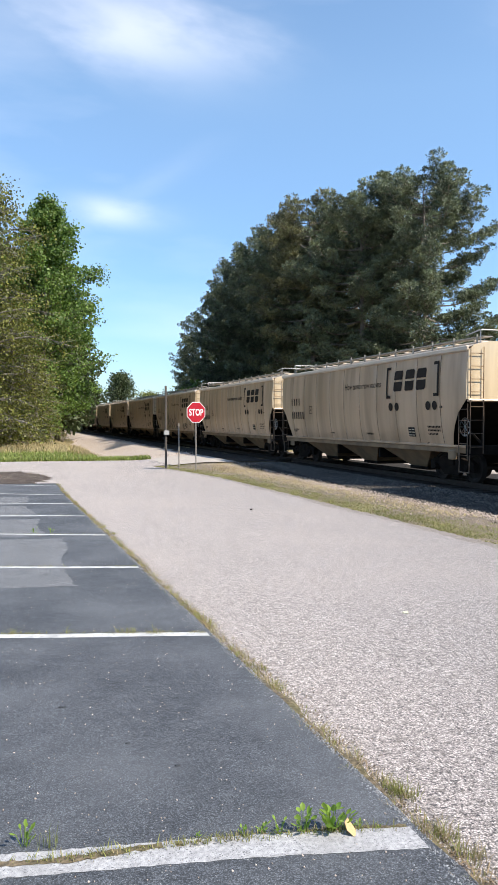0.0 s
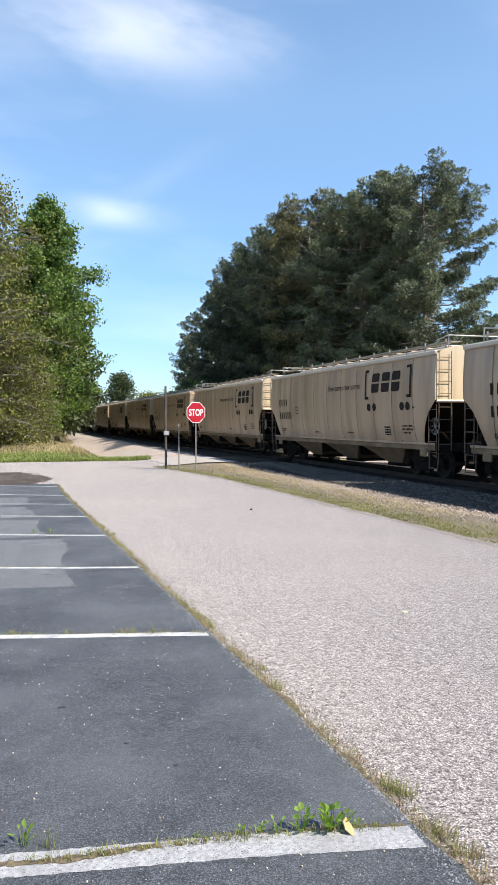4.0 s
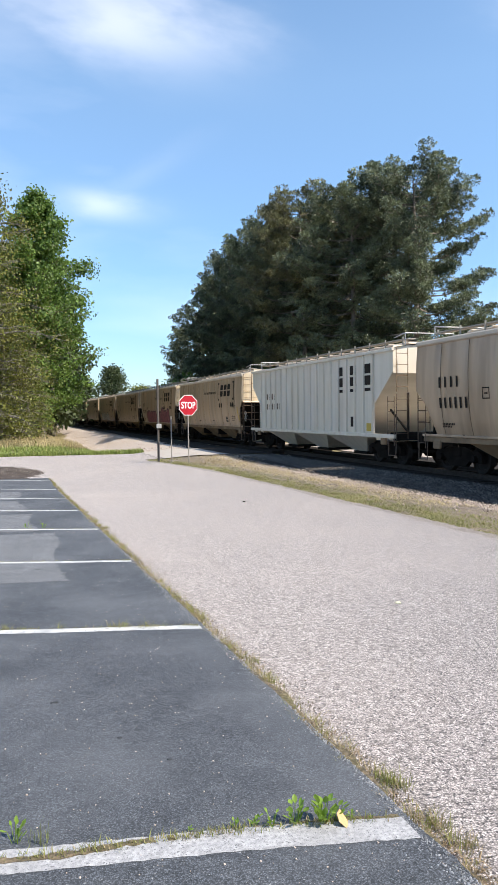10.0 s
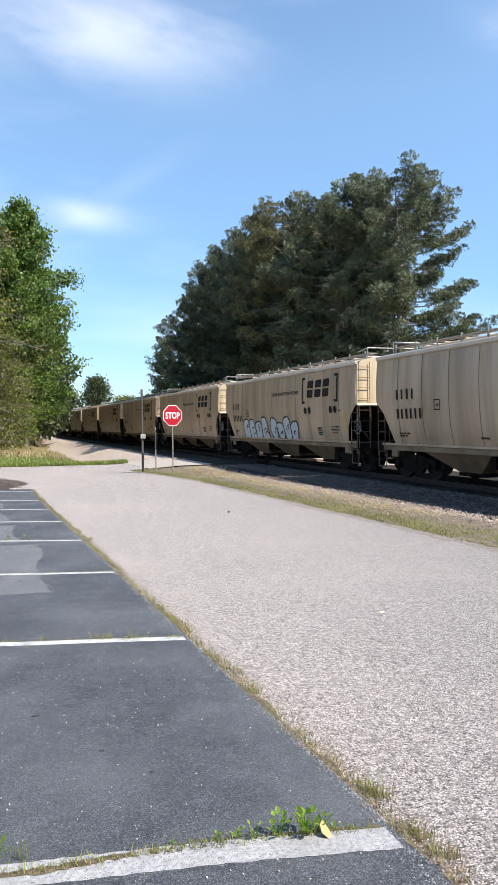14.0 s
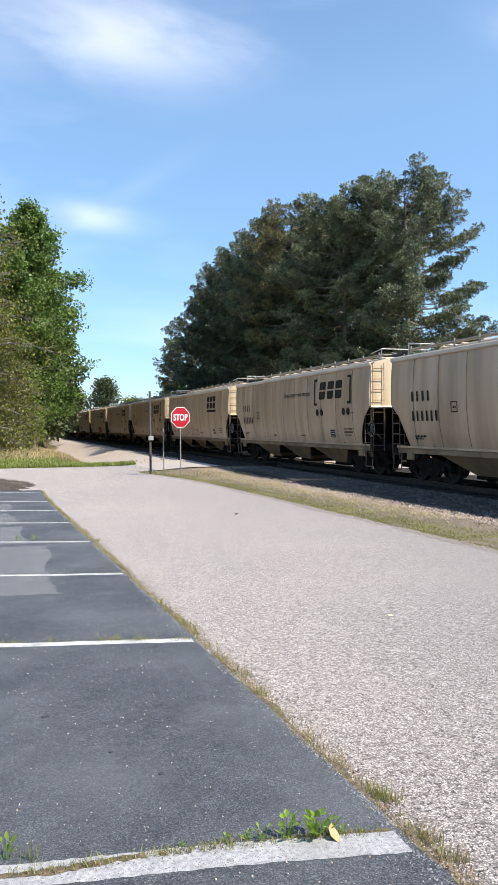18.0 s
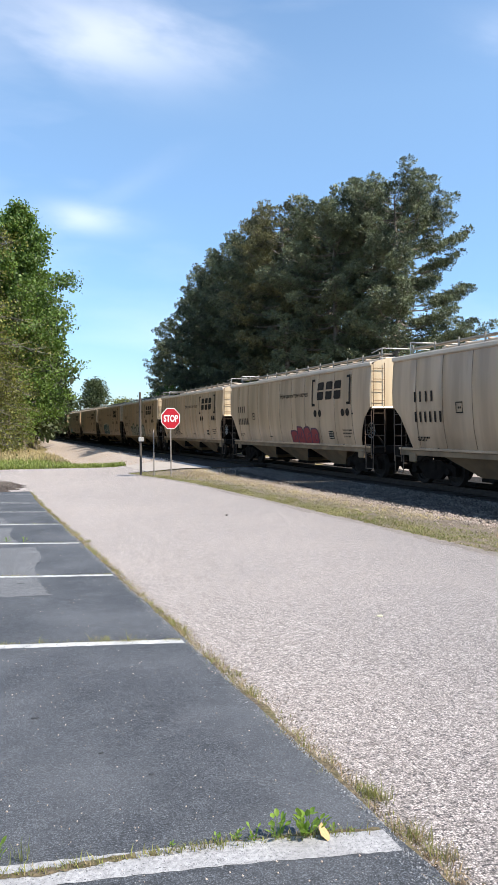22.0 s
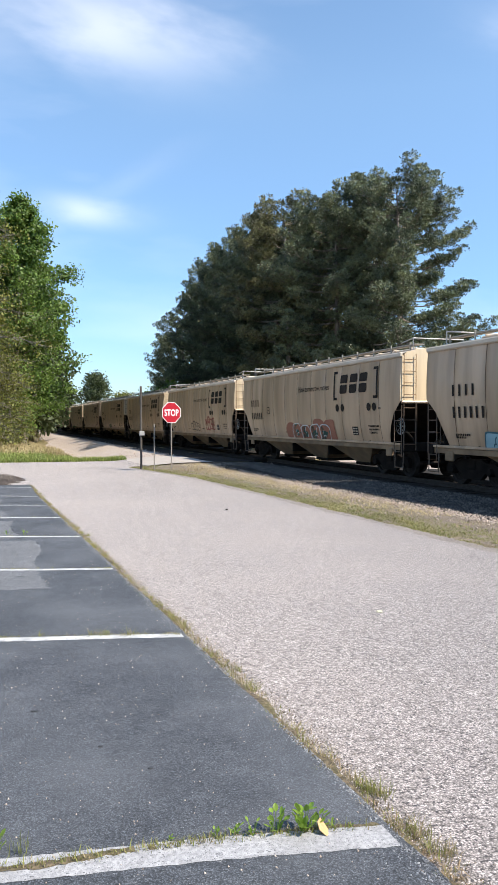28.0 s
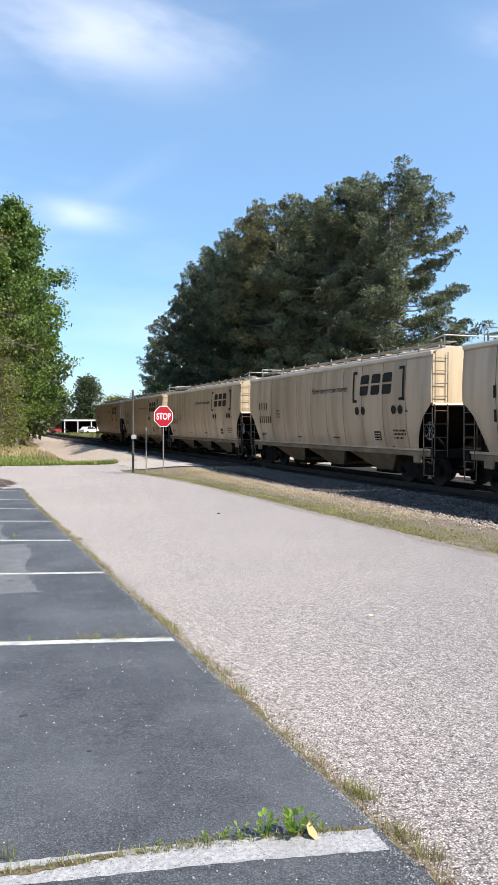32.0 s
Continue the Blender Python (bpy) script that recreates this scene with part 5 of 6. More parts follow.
    blades("dry_field_grass", fd, 0.42, 0.014, M_STRAW, "tall straw-coloured grass in front of the trees", 11, 0.35)
    back = [(4.3 + r.gauss(0, 0.35), 46.5 + abs(r.gauss(0, 3))) for _ in range(900)]
    blades("bank_weeds", on_land(back), 0.35, 0.012, M_DRY, "dry weeds at the foot of the gravel bank", 12, 0.6)
    far = [(17.5 + 16 * r.random(), 60 + 120 * r.random()) for _ in range(9000)]
    blades("far_grass", on_land(far), 0.4, 0.05, M_BLADE, "bright grass beyond the railway", 13, 0.6)
    # stones
    bs = []
    for _ in range(24000):
        yy = 7 + 28 * r.random() ** 1.25
        lo = 9.85 + 0.09 * max(0.0, yy - 18)
        x = lo + (12.75 - lo) * r.random()
        k = smooth(9.2, 10.3, x)
        bs.append((x, yy, max(land(x, yy) - 0.02, BAL - 0.08 + 0.10 * k) + r.uniform(0, 0.03)))
    stones("ballast_stones", bs, 0.029, M_STONE, "loose grey crushed stones of the ballast shoulder", 1)
    ps = []
    for _ in range(9000):
        yy = 8 + 27 * r.random() ** 1.1
        x = 9.45 + 0.06 * max(0.0, yy - 14) + r.gauss(0, 0.32 + 0.02 * yy)
        ps.append((x, yy, land(x, yy) + r.uniform(0.0, 0.03)))
    stones("pale_stones", ps[::2], 0.024, M_PINKSTONE, "pale pinkish stones strewn at the foot of the ballast", 2)
    gs = []
    for _ in range(9000):
        yy = 43 + 60 * r.random() ** 1.4
        x = 11.0 - (5.6 - 0.04 * (yy - 43)) * r.random()
        gs.append((x, yy, land(x, yy) + r.uniform(0, 0.03)))
    stones("bank_stones", gs[::4], 0.03, M_PINKSTONE, "pale stones on the gravel bank", 3)
    grit = []
    for _ in range(1500):
        yy = 1.8 + 12 * r.random() ** 1.6
        x = ROAD_L - 0.03 - 2.6 * r.random()
        grit.append((x, yy, land(x, yy) + 0.031))
    stones("lot_grit", grit, 0.0045, M_PINKSTONE, "tiny pale grit scattered over the lot", 4)


SLANT = [0.215, 0.33, 0.38, 0.48, 0.52, 0.56, 0.58, 0.6]
LINES = [2.235, 5.18, 8.35, 11.6, 14.95, 18.3, 21.8, 25.0]


def lot_marks():
    """Painted bay lines and worn patches of the lot."""
    for i, yi in enumerate(LINES):
        r = random.Random(i + 40)
        half = 0.07 if i == 0 else 0.05
        verts, faces = [], []
        us = steps(0, 7.5, 0.03 if i < 2 else 0.06)
        for u in us:
            x, y = ROAD_L - 0.045 - u, yi + SLANT[i] * u + 0.012 * math.sin(u * 3.1 + i)
            a, b = half * r.uniform(0.95, 1.05), half * r.uniform(0.93, 1.05)
            verts += [(x, y - a, land(x, y) + 0.0338), (x, y + b, land(x, y) + 0.0338)]
        for k in range(len(us) - 1):
            faces.append((2 * k, 2 * k + 1, 2 * k + 3, 2 * k + 2))
        me = raw("bay_line", verts, faces)
        tagged(link("bay_line", me, M_LINE if i else M_BAND), "worn white painted bay line on the asphalt", "line", "bay lines of the lot", "structure")
    r = random.Random(63)
    verts, faces = [], []
    us = steps(0.0, 5.0, 0.02)
    for u in us:
        x, w = ROAD_L - 0.05 - u, 0.010 + 0.014 * r.random()
        y = LINES[0] + SLANT[0] * u + 0.075 - 0.075 * smooth(0.45, 1.4, u) + 0.008 * math.sin(u * 9) + r.uniform(-0.003, 0.003)
        verts += [(x, y - w, land(x, y) + 0.0355), (x, y + w, land(x, y) + 0.0355)]
    faces = [(2 * k, 2 * k + 1, 2 * k + 3, 2 * k + 2) for k in range(len(us) - 1)]
    tagged(link("crack_soil", raw("crack_soil", verts, faces), M_DIRT), "brown soil in the long crack along the painted line", "soil", "", "structure")
    for x0, x1, y0, y1 in ((-9, 0.60, 7.45, 11.45), (-9, 0.46, 11.8, 14.7), (-9, 0.32, 15.2, 18.1), (-9, 0.28, 18.6, 21.5)):
        r = random.Random(int(y0 * 7))
        ys = steps(y0, y1, 0.12)
        verts, faces = [], []
        for y in ys:
            e = x1 + r.uniform(-0.03, 0.03) + 0.08 * math.sin(y * 1.3)
            for x in (x0, -4, -1.5, -0.5, e):
                verts.append((x, y - 0.2 * (x - x1), land(x, y - 0.2 * (x - x1)) + 0.0325))
        for j in range(len(ys) - 1):
            for i in range(4):
                k = j * 5 + i
                faces.append((k, k + 1, k + 6, k + 5))
        tagged(link("worn_patch", raw("worn_patch", verts, faces), M_PATCH), "paler worn patch of the parking lot asphalt", "patch", "", "structure")


def tar_spots():
    """Small dark tar spots on the lot and one dark clod on the road."""
    r = random.Random(91)
    for x, y, a, b in ((0.23, 3.99, 0.050, 0.022), (0.66, 3.09, 0.030, 0.020), (0.33, 8.25, 0.100, 0.030), (1.14, 17.73, 0.120, 0.050), (0.49, 3.40, 0.030, 0.015)):
        bm = bmesh.new()
        n = 14
        ring = [(0.45 * a * r.uniform(0.7, 1.15) * math.cos(2 * math.pi * i / n), 0.45 * b * r.uniform(0.7, 1.15) * math.sin(2 * math.pi * i / n)) for i in range(n)]
        low = [bm.verts.new((u, v, 0.0)) for u, v in ring]
        top = [bm.verts.new((u * 0.9, v * 0.9, 0.004)) for u, v in ring]
        bm.faces.new(top)
        for i in range(n):
            bm.faces.new((low[i], low[(i + 1) % n], top[(i + 1) % n], top[i]))
        spot = part("tar_spot", bm, M_TAR)
        spot.matrix_basis = pose(x, y, land(x, y) + 0.031)
        tagged(spot, "small dark tar spot on the parking lot", "stain", "", "structure")
    bm = bmesh.new()
    bmesh.ops.create_icosphere(bm, subdivisions=2, radius=1)
    for v in bm.verts:
        v.co = Vector((v.co.x * 0.034, v.co.y * 0.024, v.co.z * 0.014)) * (1 + 0.4 * noise.noise(v.co * 2.1))
    clod = part("dark_clod", bm, M_UNDER)
    clod.matrix_basis = pose(5.00, 15.46, land(5.00, 15.46) + 0.015)
    tagged(clod, "small dark clod lying on the pale road", "clod")


def leaf_floor():
    """Dark ground sheet added under the belt of woods to cut light bounced at the cars."""
    tagged(strip("woodland_floor", lambda y: -40.0, lambda y: 0.055 * y - 0.9 + 0.4 * math.sin(y * 0.3), steps(60, 260, 2.0), 20, -0.02, M_DARK_GROUND,
                 "dark ground sheet added under the trees to cut bounced light", 0.6, 23), "", "litter")


def litter():
    # leafy weed in the crack at the corner of the lot
    for wx, wy, n, sc, seed in ((1.07, 2.375, 22, 0.85, 3), (1.12, 2.38, 10, 0.66, 4), (0.97, 2.40, 16, 0.68, 5), (0.89, 2.42, 12, 0.50, 6), (0.83, 2.435, 10, 0.40, 11), (0.76, 2.45, 9, 0.34, 12), (1.17, 2.36, 8, 0.30, 13), (0.60, 2.485, 8, 0.26, 14), (1.24, 2.345, 8, 0.26, 15), (0.02, 2.63, 10, 0.62, 8), (0.55, 12.2, 7, 1.0, 9), (0.3, 12.3, 7, 0.95, 10)):
        r = random.Random(seed)
        z0 = land(wx, wy) + 0.02
        w = empty("leafy_weed", pose(wx, wy, z0), "small bright green broad-leaved weed in a crack", "weed", "weeds in the lot")
        for i in range(n):
            bm = bmesh.new()
            a, t = r.uniform(0, 6.28), r.uniform(0.03, 0.12) * sc
            top = Vector((math.cos(a) * r.uniform(0.01, 0.05) * sc, math.sin(a) * 0.03 * sc, t))
            rod(bm, (0, 0, -0.02), top, 0.0018 * sc, None, 4)
            part("stem", bm, M_WEED, w)
            ln, wd = r.uniform(0.028, 0.05) * sc, r.uniform(0.010, 0.016) * sc
            lm = bmesh.new()
            up = r.uniform(0.2, 1.1)
            d = Vector((math.cos(a) * math.cos(up), math.sin(a) * math.cos(up), math.sin(up)))
            s = d.cross(Vector((0, 0, 1))).normalized()
            nrm = s.cross(d)
            rows = []
            for u, k in ((0, 0.15), (0.25, 0.8), (0.55, 1.0), (0.8, 0.7), (1.0, 0.05)):
                c = top + d * ln * u - nrm * (-0.25) * ln * u * u * 0.4
                rows.append([lm.verts.new(c - s * wd * k + nrm * 0.15 * wd), lm.verts.new(c), lm.verts.new(c + s * wd * k + nrm * 0.15 * wd)])
            for p, q in zip(rows, rows[1:]):
                for j in (0, 1):
                    lm.faces.new((p[j], p[j + 1], q[j + 1], q[j]))
            part("leaf", lm, M_WEED, w)
    bm = bmesh.new()
    o = [(-0.022, 0.0), (0.006, -0.030), (0.024, 0.004), (0.012, 0.046), (-0.014, 0.03)]
    a = [bm.verts.new((x, 0.010 + 0.012 * z / 0.04, 0.035 + z)) for x, z in o]
    b = [bm.verts.new((x, 0.012 + 0.012 * z / 0.04, 0.035 + z)) for x, z in o]
    bm.faces.new(a)
    bm.faces.new(b[::-1])
    for i in range(5):
        bm.faces.new((a[i], b[i], b[(i + 1) % 5], a[(i + 1) % 5]))
    bmesh.ops.recalc_face_normals(bm, faces=bm.faces)
    scrap = part("fallen_leaf", bm, M_SCRAP)
    scrap.matrix_basis = pose(1.13, 2.30, land(1.115, 2.40) + 0.030, -38, 18, 20)
    tagged(scrap, "dry tan fallen leaf propped on the painted line", "leaf")
    bm = bmesh.new()
    bmesh.ops.create_icosphere(bm, subdivisions=2, radius=1)
    for v in bm.verts:
        v.co = Vector((v.co.x * 0.028, v.co.y * 0.022, v.co.z * 0.010)) * (1 + 0.5 * noise.noise(v.co * 1.7))
    chip = part("pale_chip", bm, M_ROCK)
    chip.matrix_basis = pose(3.29, 5.73, land(3.29, 5.73) + 0.006)
    tagged(chip, "small pale stone chip lying on the road", "stone")
    leaf_floor()
    tar_spots()
    # dark ragged patch by the street corner
    r = random.Random(77)
    tagged(strip("litter_bed", lambda y: -40.0, lambda y: 1.2 - 0.12 * abs(y - 29.5) ** 1.5, steps(26.6, 33.5, 0.12), 60, 0.012, M_DARK_GROUND,
                 "dark ragged-edged patch at the street corner", 0.5, 17), "", "litter")
    dead = [(1.0 - abs(r.gauss(0, 2.2)), 29.8 + r.gauss(0, 1.6)) for _ in range(2500)]
    blades("dead_stalks", on_land([p for p in dead if 27 < p[1] < 33.5][::3], 0.02), 0.05, 0.012, M_BARK, "flattened brown blades on the dark corner patch", 21, 1.8)
    # far side of the railway
    tagged(strip("far_gravel", lambda y: 17.2, lambda y: 24.0, steps(20, 46, 0.8), 10, 0.0, M_GRAVEL, "sunlit pale gravel beyond the railway", 0.6, 19), "", "gravel")
    for x, y, sx, sy, sz in ((19.4, 33.3, 0.48, 0.4, 0.72), (19.8, 40.0, 0.35, 0.35, 0.5)):
        bm = bmesh.new()
        bmesh.ops.create_icosphere(bm, subdivisions=3, radius=1)
        for v in bm.verts:
            n = noise.noise(v.co * 1.3 + Vector((x, y, 0)))
            v.co = Vector((v.co.x * sx, v.co.y * sy, v.co.z * sz)) * (1 + 0.28 * n)
        rock = part("pale_boulder", bm, M_ROCK)
        rock.matrix_basis = pose(x, y, land(x, y) + sz * 0.45)
        tagged(rock, "pale yellowish boulder on the gravel beyond the railway", "boulder")


def far_yard():
    """Open shed and parked vehicles far along the railway."""
    z = land(22, 170)
    shed = empty("open_shed", pose(22.6, 172, z), "low white-roofed open shed far beyond the railway", "shed")
    bm = bmesh.new()
    box(bm, -4.6, 4.6, -3, 3, 2.75, 3.1, 0.03)
    part("roof", bm, M_WHITE, shed)
    # near-black wall stands for the shaded inside of the shed
    bm = bmesh.new()
    box(bm, -4.5, 4.5, 2.7, 2.9, 0, 2.75)
    part("back_wall", bm, M_UNDER, shed)
    for x in (-4.4, -1.5, 1.5, 4.4):
        bm = bmesh.new()
        box(bm, x - 0.1, x + 0.1, -2.9, -2.7, 0, 2.75)
        part("post", bm, M_WHITE, shed)

    def vehicle(m, body, label):
        v = empty("parked_car", m, label, "car")
        bm = bmesh.new()
        prism(bm, [(-2.2, 0.35), (2.2, 0.35), (2.25, 0.75), (2.1, 0.95), (1.1, 1.0), (0.5, 1.5), (-1.3, 1.5), (-1.9, 1.0), (-2.25, 0.95)], -0.85, 0.85)
        bmesh.ops.recalc_face_normals(bm, faces=bm.faces)
        bmesh.ops.bevel(bm, geom=bm.edges[:], offset=0.05, segments=1, affect="EDGES")
        part("body", bm, body, v)
        for s in (-1, 1):
            bm = bmesh.new()
            prism(bm, [(-1.55, 1.02), (0.95, 1.02), (0.42, 1.42), (-1.2, 1.42)], s * 0.853, s * 0.857)
            part("side_window", bm, M_GLASS, v)
            for x in (-1.35, 1.4):
                bm = bmesh.new()
                rod(bm, (x, s * 0.7, 0.33), (x, s * 0.9, 0.33), 0.33, None, 14)
                part("wheel", bm, M_UNDER, v)

    vehicle(pose(22.4, 160, land(22, 160), 0, 0, 35), M_WHITE, "white car parked in front of the open shed")
    vehicle(pose(25.2, 163, land(25, 163), 0, 0, 80), M_WHITE, "white car parked near the open shed")
    vehicle(pose(18.6, 186, land(18.6, 186), 0, 0, 10), M_RED, "red car parked far beyond the railway")


BIRDS = []


def bird():
    """A dark bird in level flight; it heads along -x."""
    b = empty("bird", pose(23, 120, 26), "small dark bird flying across the open sky", "bird")
    bm = bmesh.new()
    bmesh.ops.create_uvsphere(bm, u_segments=10, v_segments=8, radius=1)
    for v in bm.verts:
        v.co = Vector((v.co.x * 0.17, v.co.y * 0.055, v.co.z * 0.06 * (1 - 0.25 * v.co.x)))
    part("body", bm, M_PLUME, b)
    bm = bmesh.new()
    rod(bm, (-0.14, 0, 0.02), (-0.20, 0, 0.025), 0.04, 0.03, 8)
    rod(bm, (-0.20, 0, 0.025), (-0.25, 0, 0.02), 0.015, 0.003, 6)
    part("head", bm, M_PLUME, b)
    bm = bmesh.new()
    prism(bm, [(0.13, -0.006), (0.30, -0.012), (0.30, 0.0), (0.13, 0.012)], -0.05, 0.05)
    part("tail", bm, M_PLUME, b)
    for s in (-1, 1):
        bm = bmesh.new()
        rows = []
        for u, c, x, z in ((0, 0.13, 0.0, 0.02), (0.3, 0.14, -0.03, 0.12), (0.6, 0.11, 0.01, 0.17), (1.0, 0.03, 0.10, 0.16)):
            rows.append([bm.verts.new((x - c / 2, s * (0.03 + 0.36 * u), z + 0.004)), bm.verts.new((x, s * (0.03 + 0.36 * u), z + 0.016)), bm.verts.new((x + c / 2, s * (0.03 + 0.36 * u), z - 0.004))])
        for p, q in zip(rows, rows[1:]):
            for j in (0, 1):
                bm.faces.new((p[j], p[j + 1], q[j + 1], q[j]))
        bmesh.ops.solidify(bm, geom=bm.faces[:], thickness=0.008)
        part("wing", bm, M_PLUME, b)
    BIRDS.append(b)


# ---- the train ----
TIMES = [0, 3, 6, 9, 11, 12.5, 14.5, 17, 19.3, 23, 25.2, 27.8, 29.3, 32]
LEFT_END = [34.9, 36.2, 37.4, 38.3, 39.4, 40.2, 40.4, 40.1, 39.65, 38.95, 38.4, 37.25, 36.6, 34.92]


def advance(t):
    """Metres that the train has gone by t."""
    return CAR * t - (np.interp(t, TIMES, LEFT_END) - 34.9)


def car_pose(k, t):
    return pose(TRACK_X, 34.9 - HALF + k * CAR - advance(t), RAIL, 0, 0, 90)


CARS = {}


def spray(car, x0, x1, z0, z1, fill, line, letters, seed, jag=0.3, rim=None, thin=0.035):
    """Unreadable spray-painted swells: rounded overlapping blobs with drawn outlines, inner strokes and a rim."""
    r = random.Random(seed)
    w = (x0 - x1) / letters
    f, o = bmesh.new(), bmesh.new()
    e = bmesh.new() if rim else None
    n = 22

    def ring(bm, inner, outer, off):
        for i in range(n):
            j = (i + 1) % n
            decal(bm, [inner[i], inner[j], outer[j], outer[i]], 1, off)

    for i in range(letters):
        lo, hi = z0 + r.uniform(0, 0.06), z1 - r.uniform(0, jag * (z1 - z0))
        cx, cz = x0 - (i + 0.5) * w, (lo + hi) / 2
        hw, hh = abs(w) * 0.54, (hi - lo) / 2
        lean, p, q = r.uniform(-0.18, 0.18), r.uniform(0, 6), r.uniform(0, 6)
        k3, k2 = r.uniform(0.06, 0.16), r.uniform(0.04, 0.12)

        def loop(k, grow=0.0):
            pts = []
            for m in range(n):
                a = 2 * math.pi * m / n
                c, d = math.cos(a), math.sin(a)
                u = math.copysign(abs(c) ** 0.6, c) * (1 + k3 * math.sin(3 * a + p))
                v = math.copysign(abs(d) ** 0.6, d) * (1 + k2 * math.sin(2 * a + q))
                z = cz + v * (hh * k + grow)
                pts.append((cx + u * (hw * k + grow) + lean * (z - cz), max(1.0, z)))
            return pts

        off = 0.0005 * i
        if rim:
            ring(e, loop(0.55), loop(1.0, 0.06), 0.0345 + off)
        if fill:
            ring(f, loop(0.66), loop(1.0), 0.038 + off)
            ring(f, loop(0.33), loop(0.66), 0.038 + off)
            decal(f, loop(0.33), 1, 0.040 + off)
        if line and not fill and thin >= 0.035:
            xs = [cx + hw * (0.8 - 0.4 * m) + r.uniform(-0.1, 0.1) for m in range(5)]
            zs = [(lo, hi)[(m + i) % 2] + r.uniform(-0.12, 0.12) * hh for m in range(5)]
            for m in range(4):
                d = Vector((xs[m + 1] - xs[m], zs[m + 1] - zs[m]))
                t = Vector((-d.y, d.x)).normalized() * thin * 0.7
                for u in (0, 0.25, 0.5, 0.75):
                    a, b = Vector((xs[m], zs[m])) + d * u, Vector((xs[m], zs[m])) + d * (u + 0.25)
                    decal(o, [tuple(a - t), tuple(b - t), tuple(b + t), tuple(a + t)], 1, 0.044 + off)
        elif line:
            ring(o, loop(1.0, -2 * thin), loop(1.0), 0.044 + off)
        if line:
            for _ in range(2):
                a, ln = r.uniform(0.6, 2.5), r.uniform(0.4, 0.9) * hh
                sx, sz = cx + r.uniform(-0.3, 0.3) * hw, cz + r.uniform(-0.5, 0.2) * hh
                pts = [(sx + ln * u * math.cos(a + 0.9 * u), sz + ln * u * math.sin(a + 0.9 * u)) for u in (0, 0.25, 0.5, 0.75, 1)]
                for c0, c1 in zip(pts, pts[1:]):
                    d = Vector((c1[0] - c0[0], c1[1] - c0[1]))
                    m = Vector((-d.y, d.x)).normalized() * thin * 0.8
                    decal(o, [(c0[0] - m.x, c0[1] - m.y), (c1[0] - m.x, c1[1] - m.y), (c1[0] + m.x, c1[1] + m.y), (c0[0] + m.x, c0[1] + m.y)], 1, 0.045 + off)
    for bm, m, nm, lb in ((e, rim, "spray_rim", "sprayed rim colour"), (f, fill, "spray_fill", "sprayed colour fill"), (o, line, "spray_outline", "sprayed outline")):
        if bm is None:
            continue
        if m and bm.faces:
            tagged(part(nm, bm, m, car, lb), kind="stuff" if nm == "spray_outline" else "")
        else:
            bm.free()


def scratch(car, pts, th, material, name="spray_stroke"):
    bm = bmesh.new()
    for p, q in zip(pts, pts[1:]):
        d = Vector((q[0] - p[0], q[1] - p[1]))
        m = Vector((-d.y, d.x)).normalized() * th
        for u in range(4):
            c0, c1 = Vector(p) + d * u / 4, Vector(p) + d * (u + 1) / 4
            decal(bm, [(c0.x - m.x, c0.y - m.y), (c1.x - m.x, c1.y - m.y), (c1.x + m.x, c1.y + m.y), (c0.x + m.x, c0.y + m.y)], 1, 0.038)
    part(name, bm, material, car)


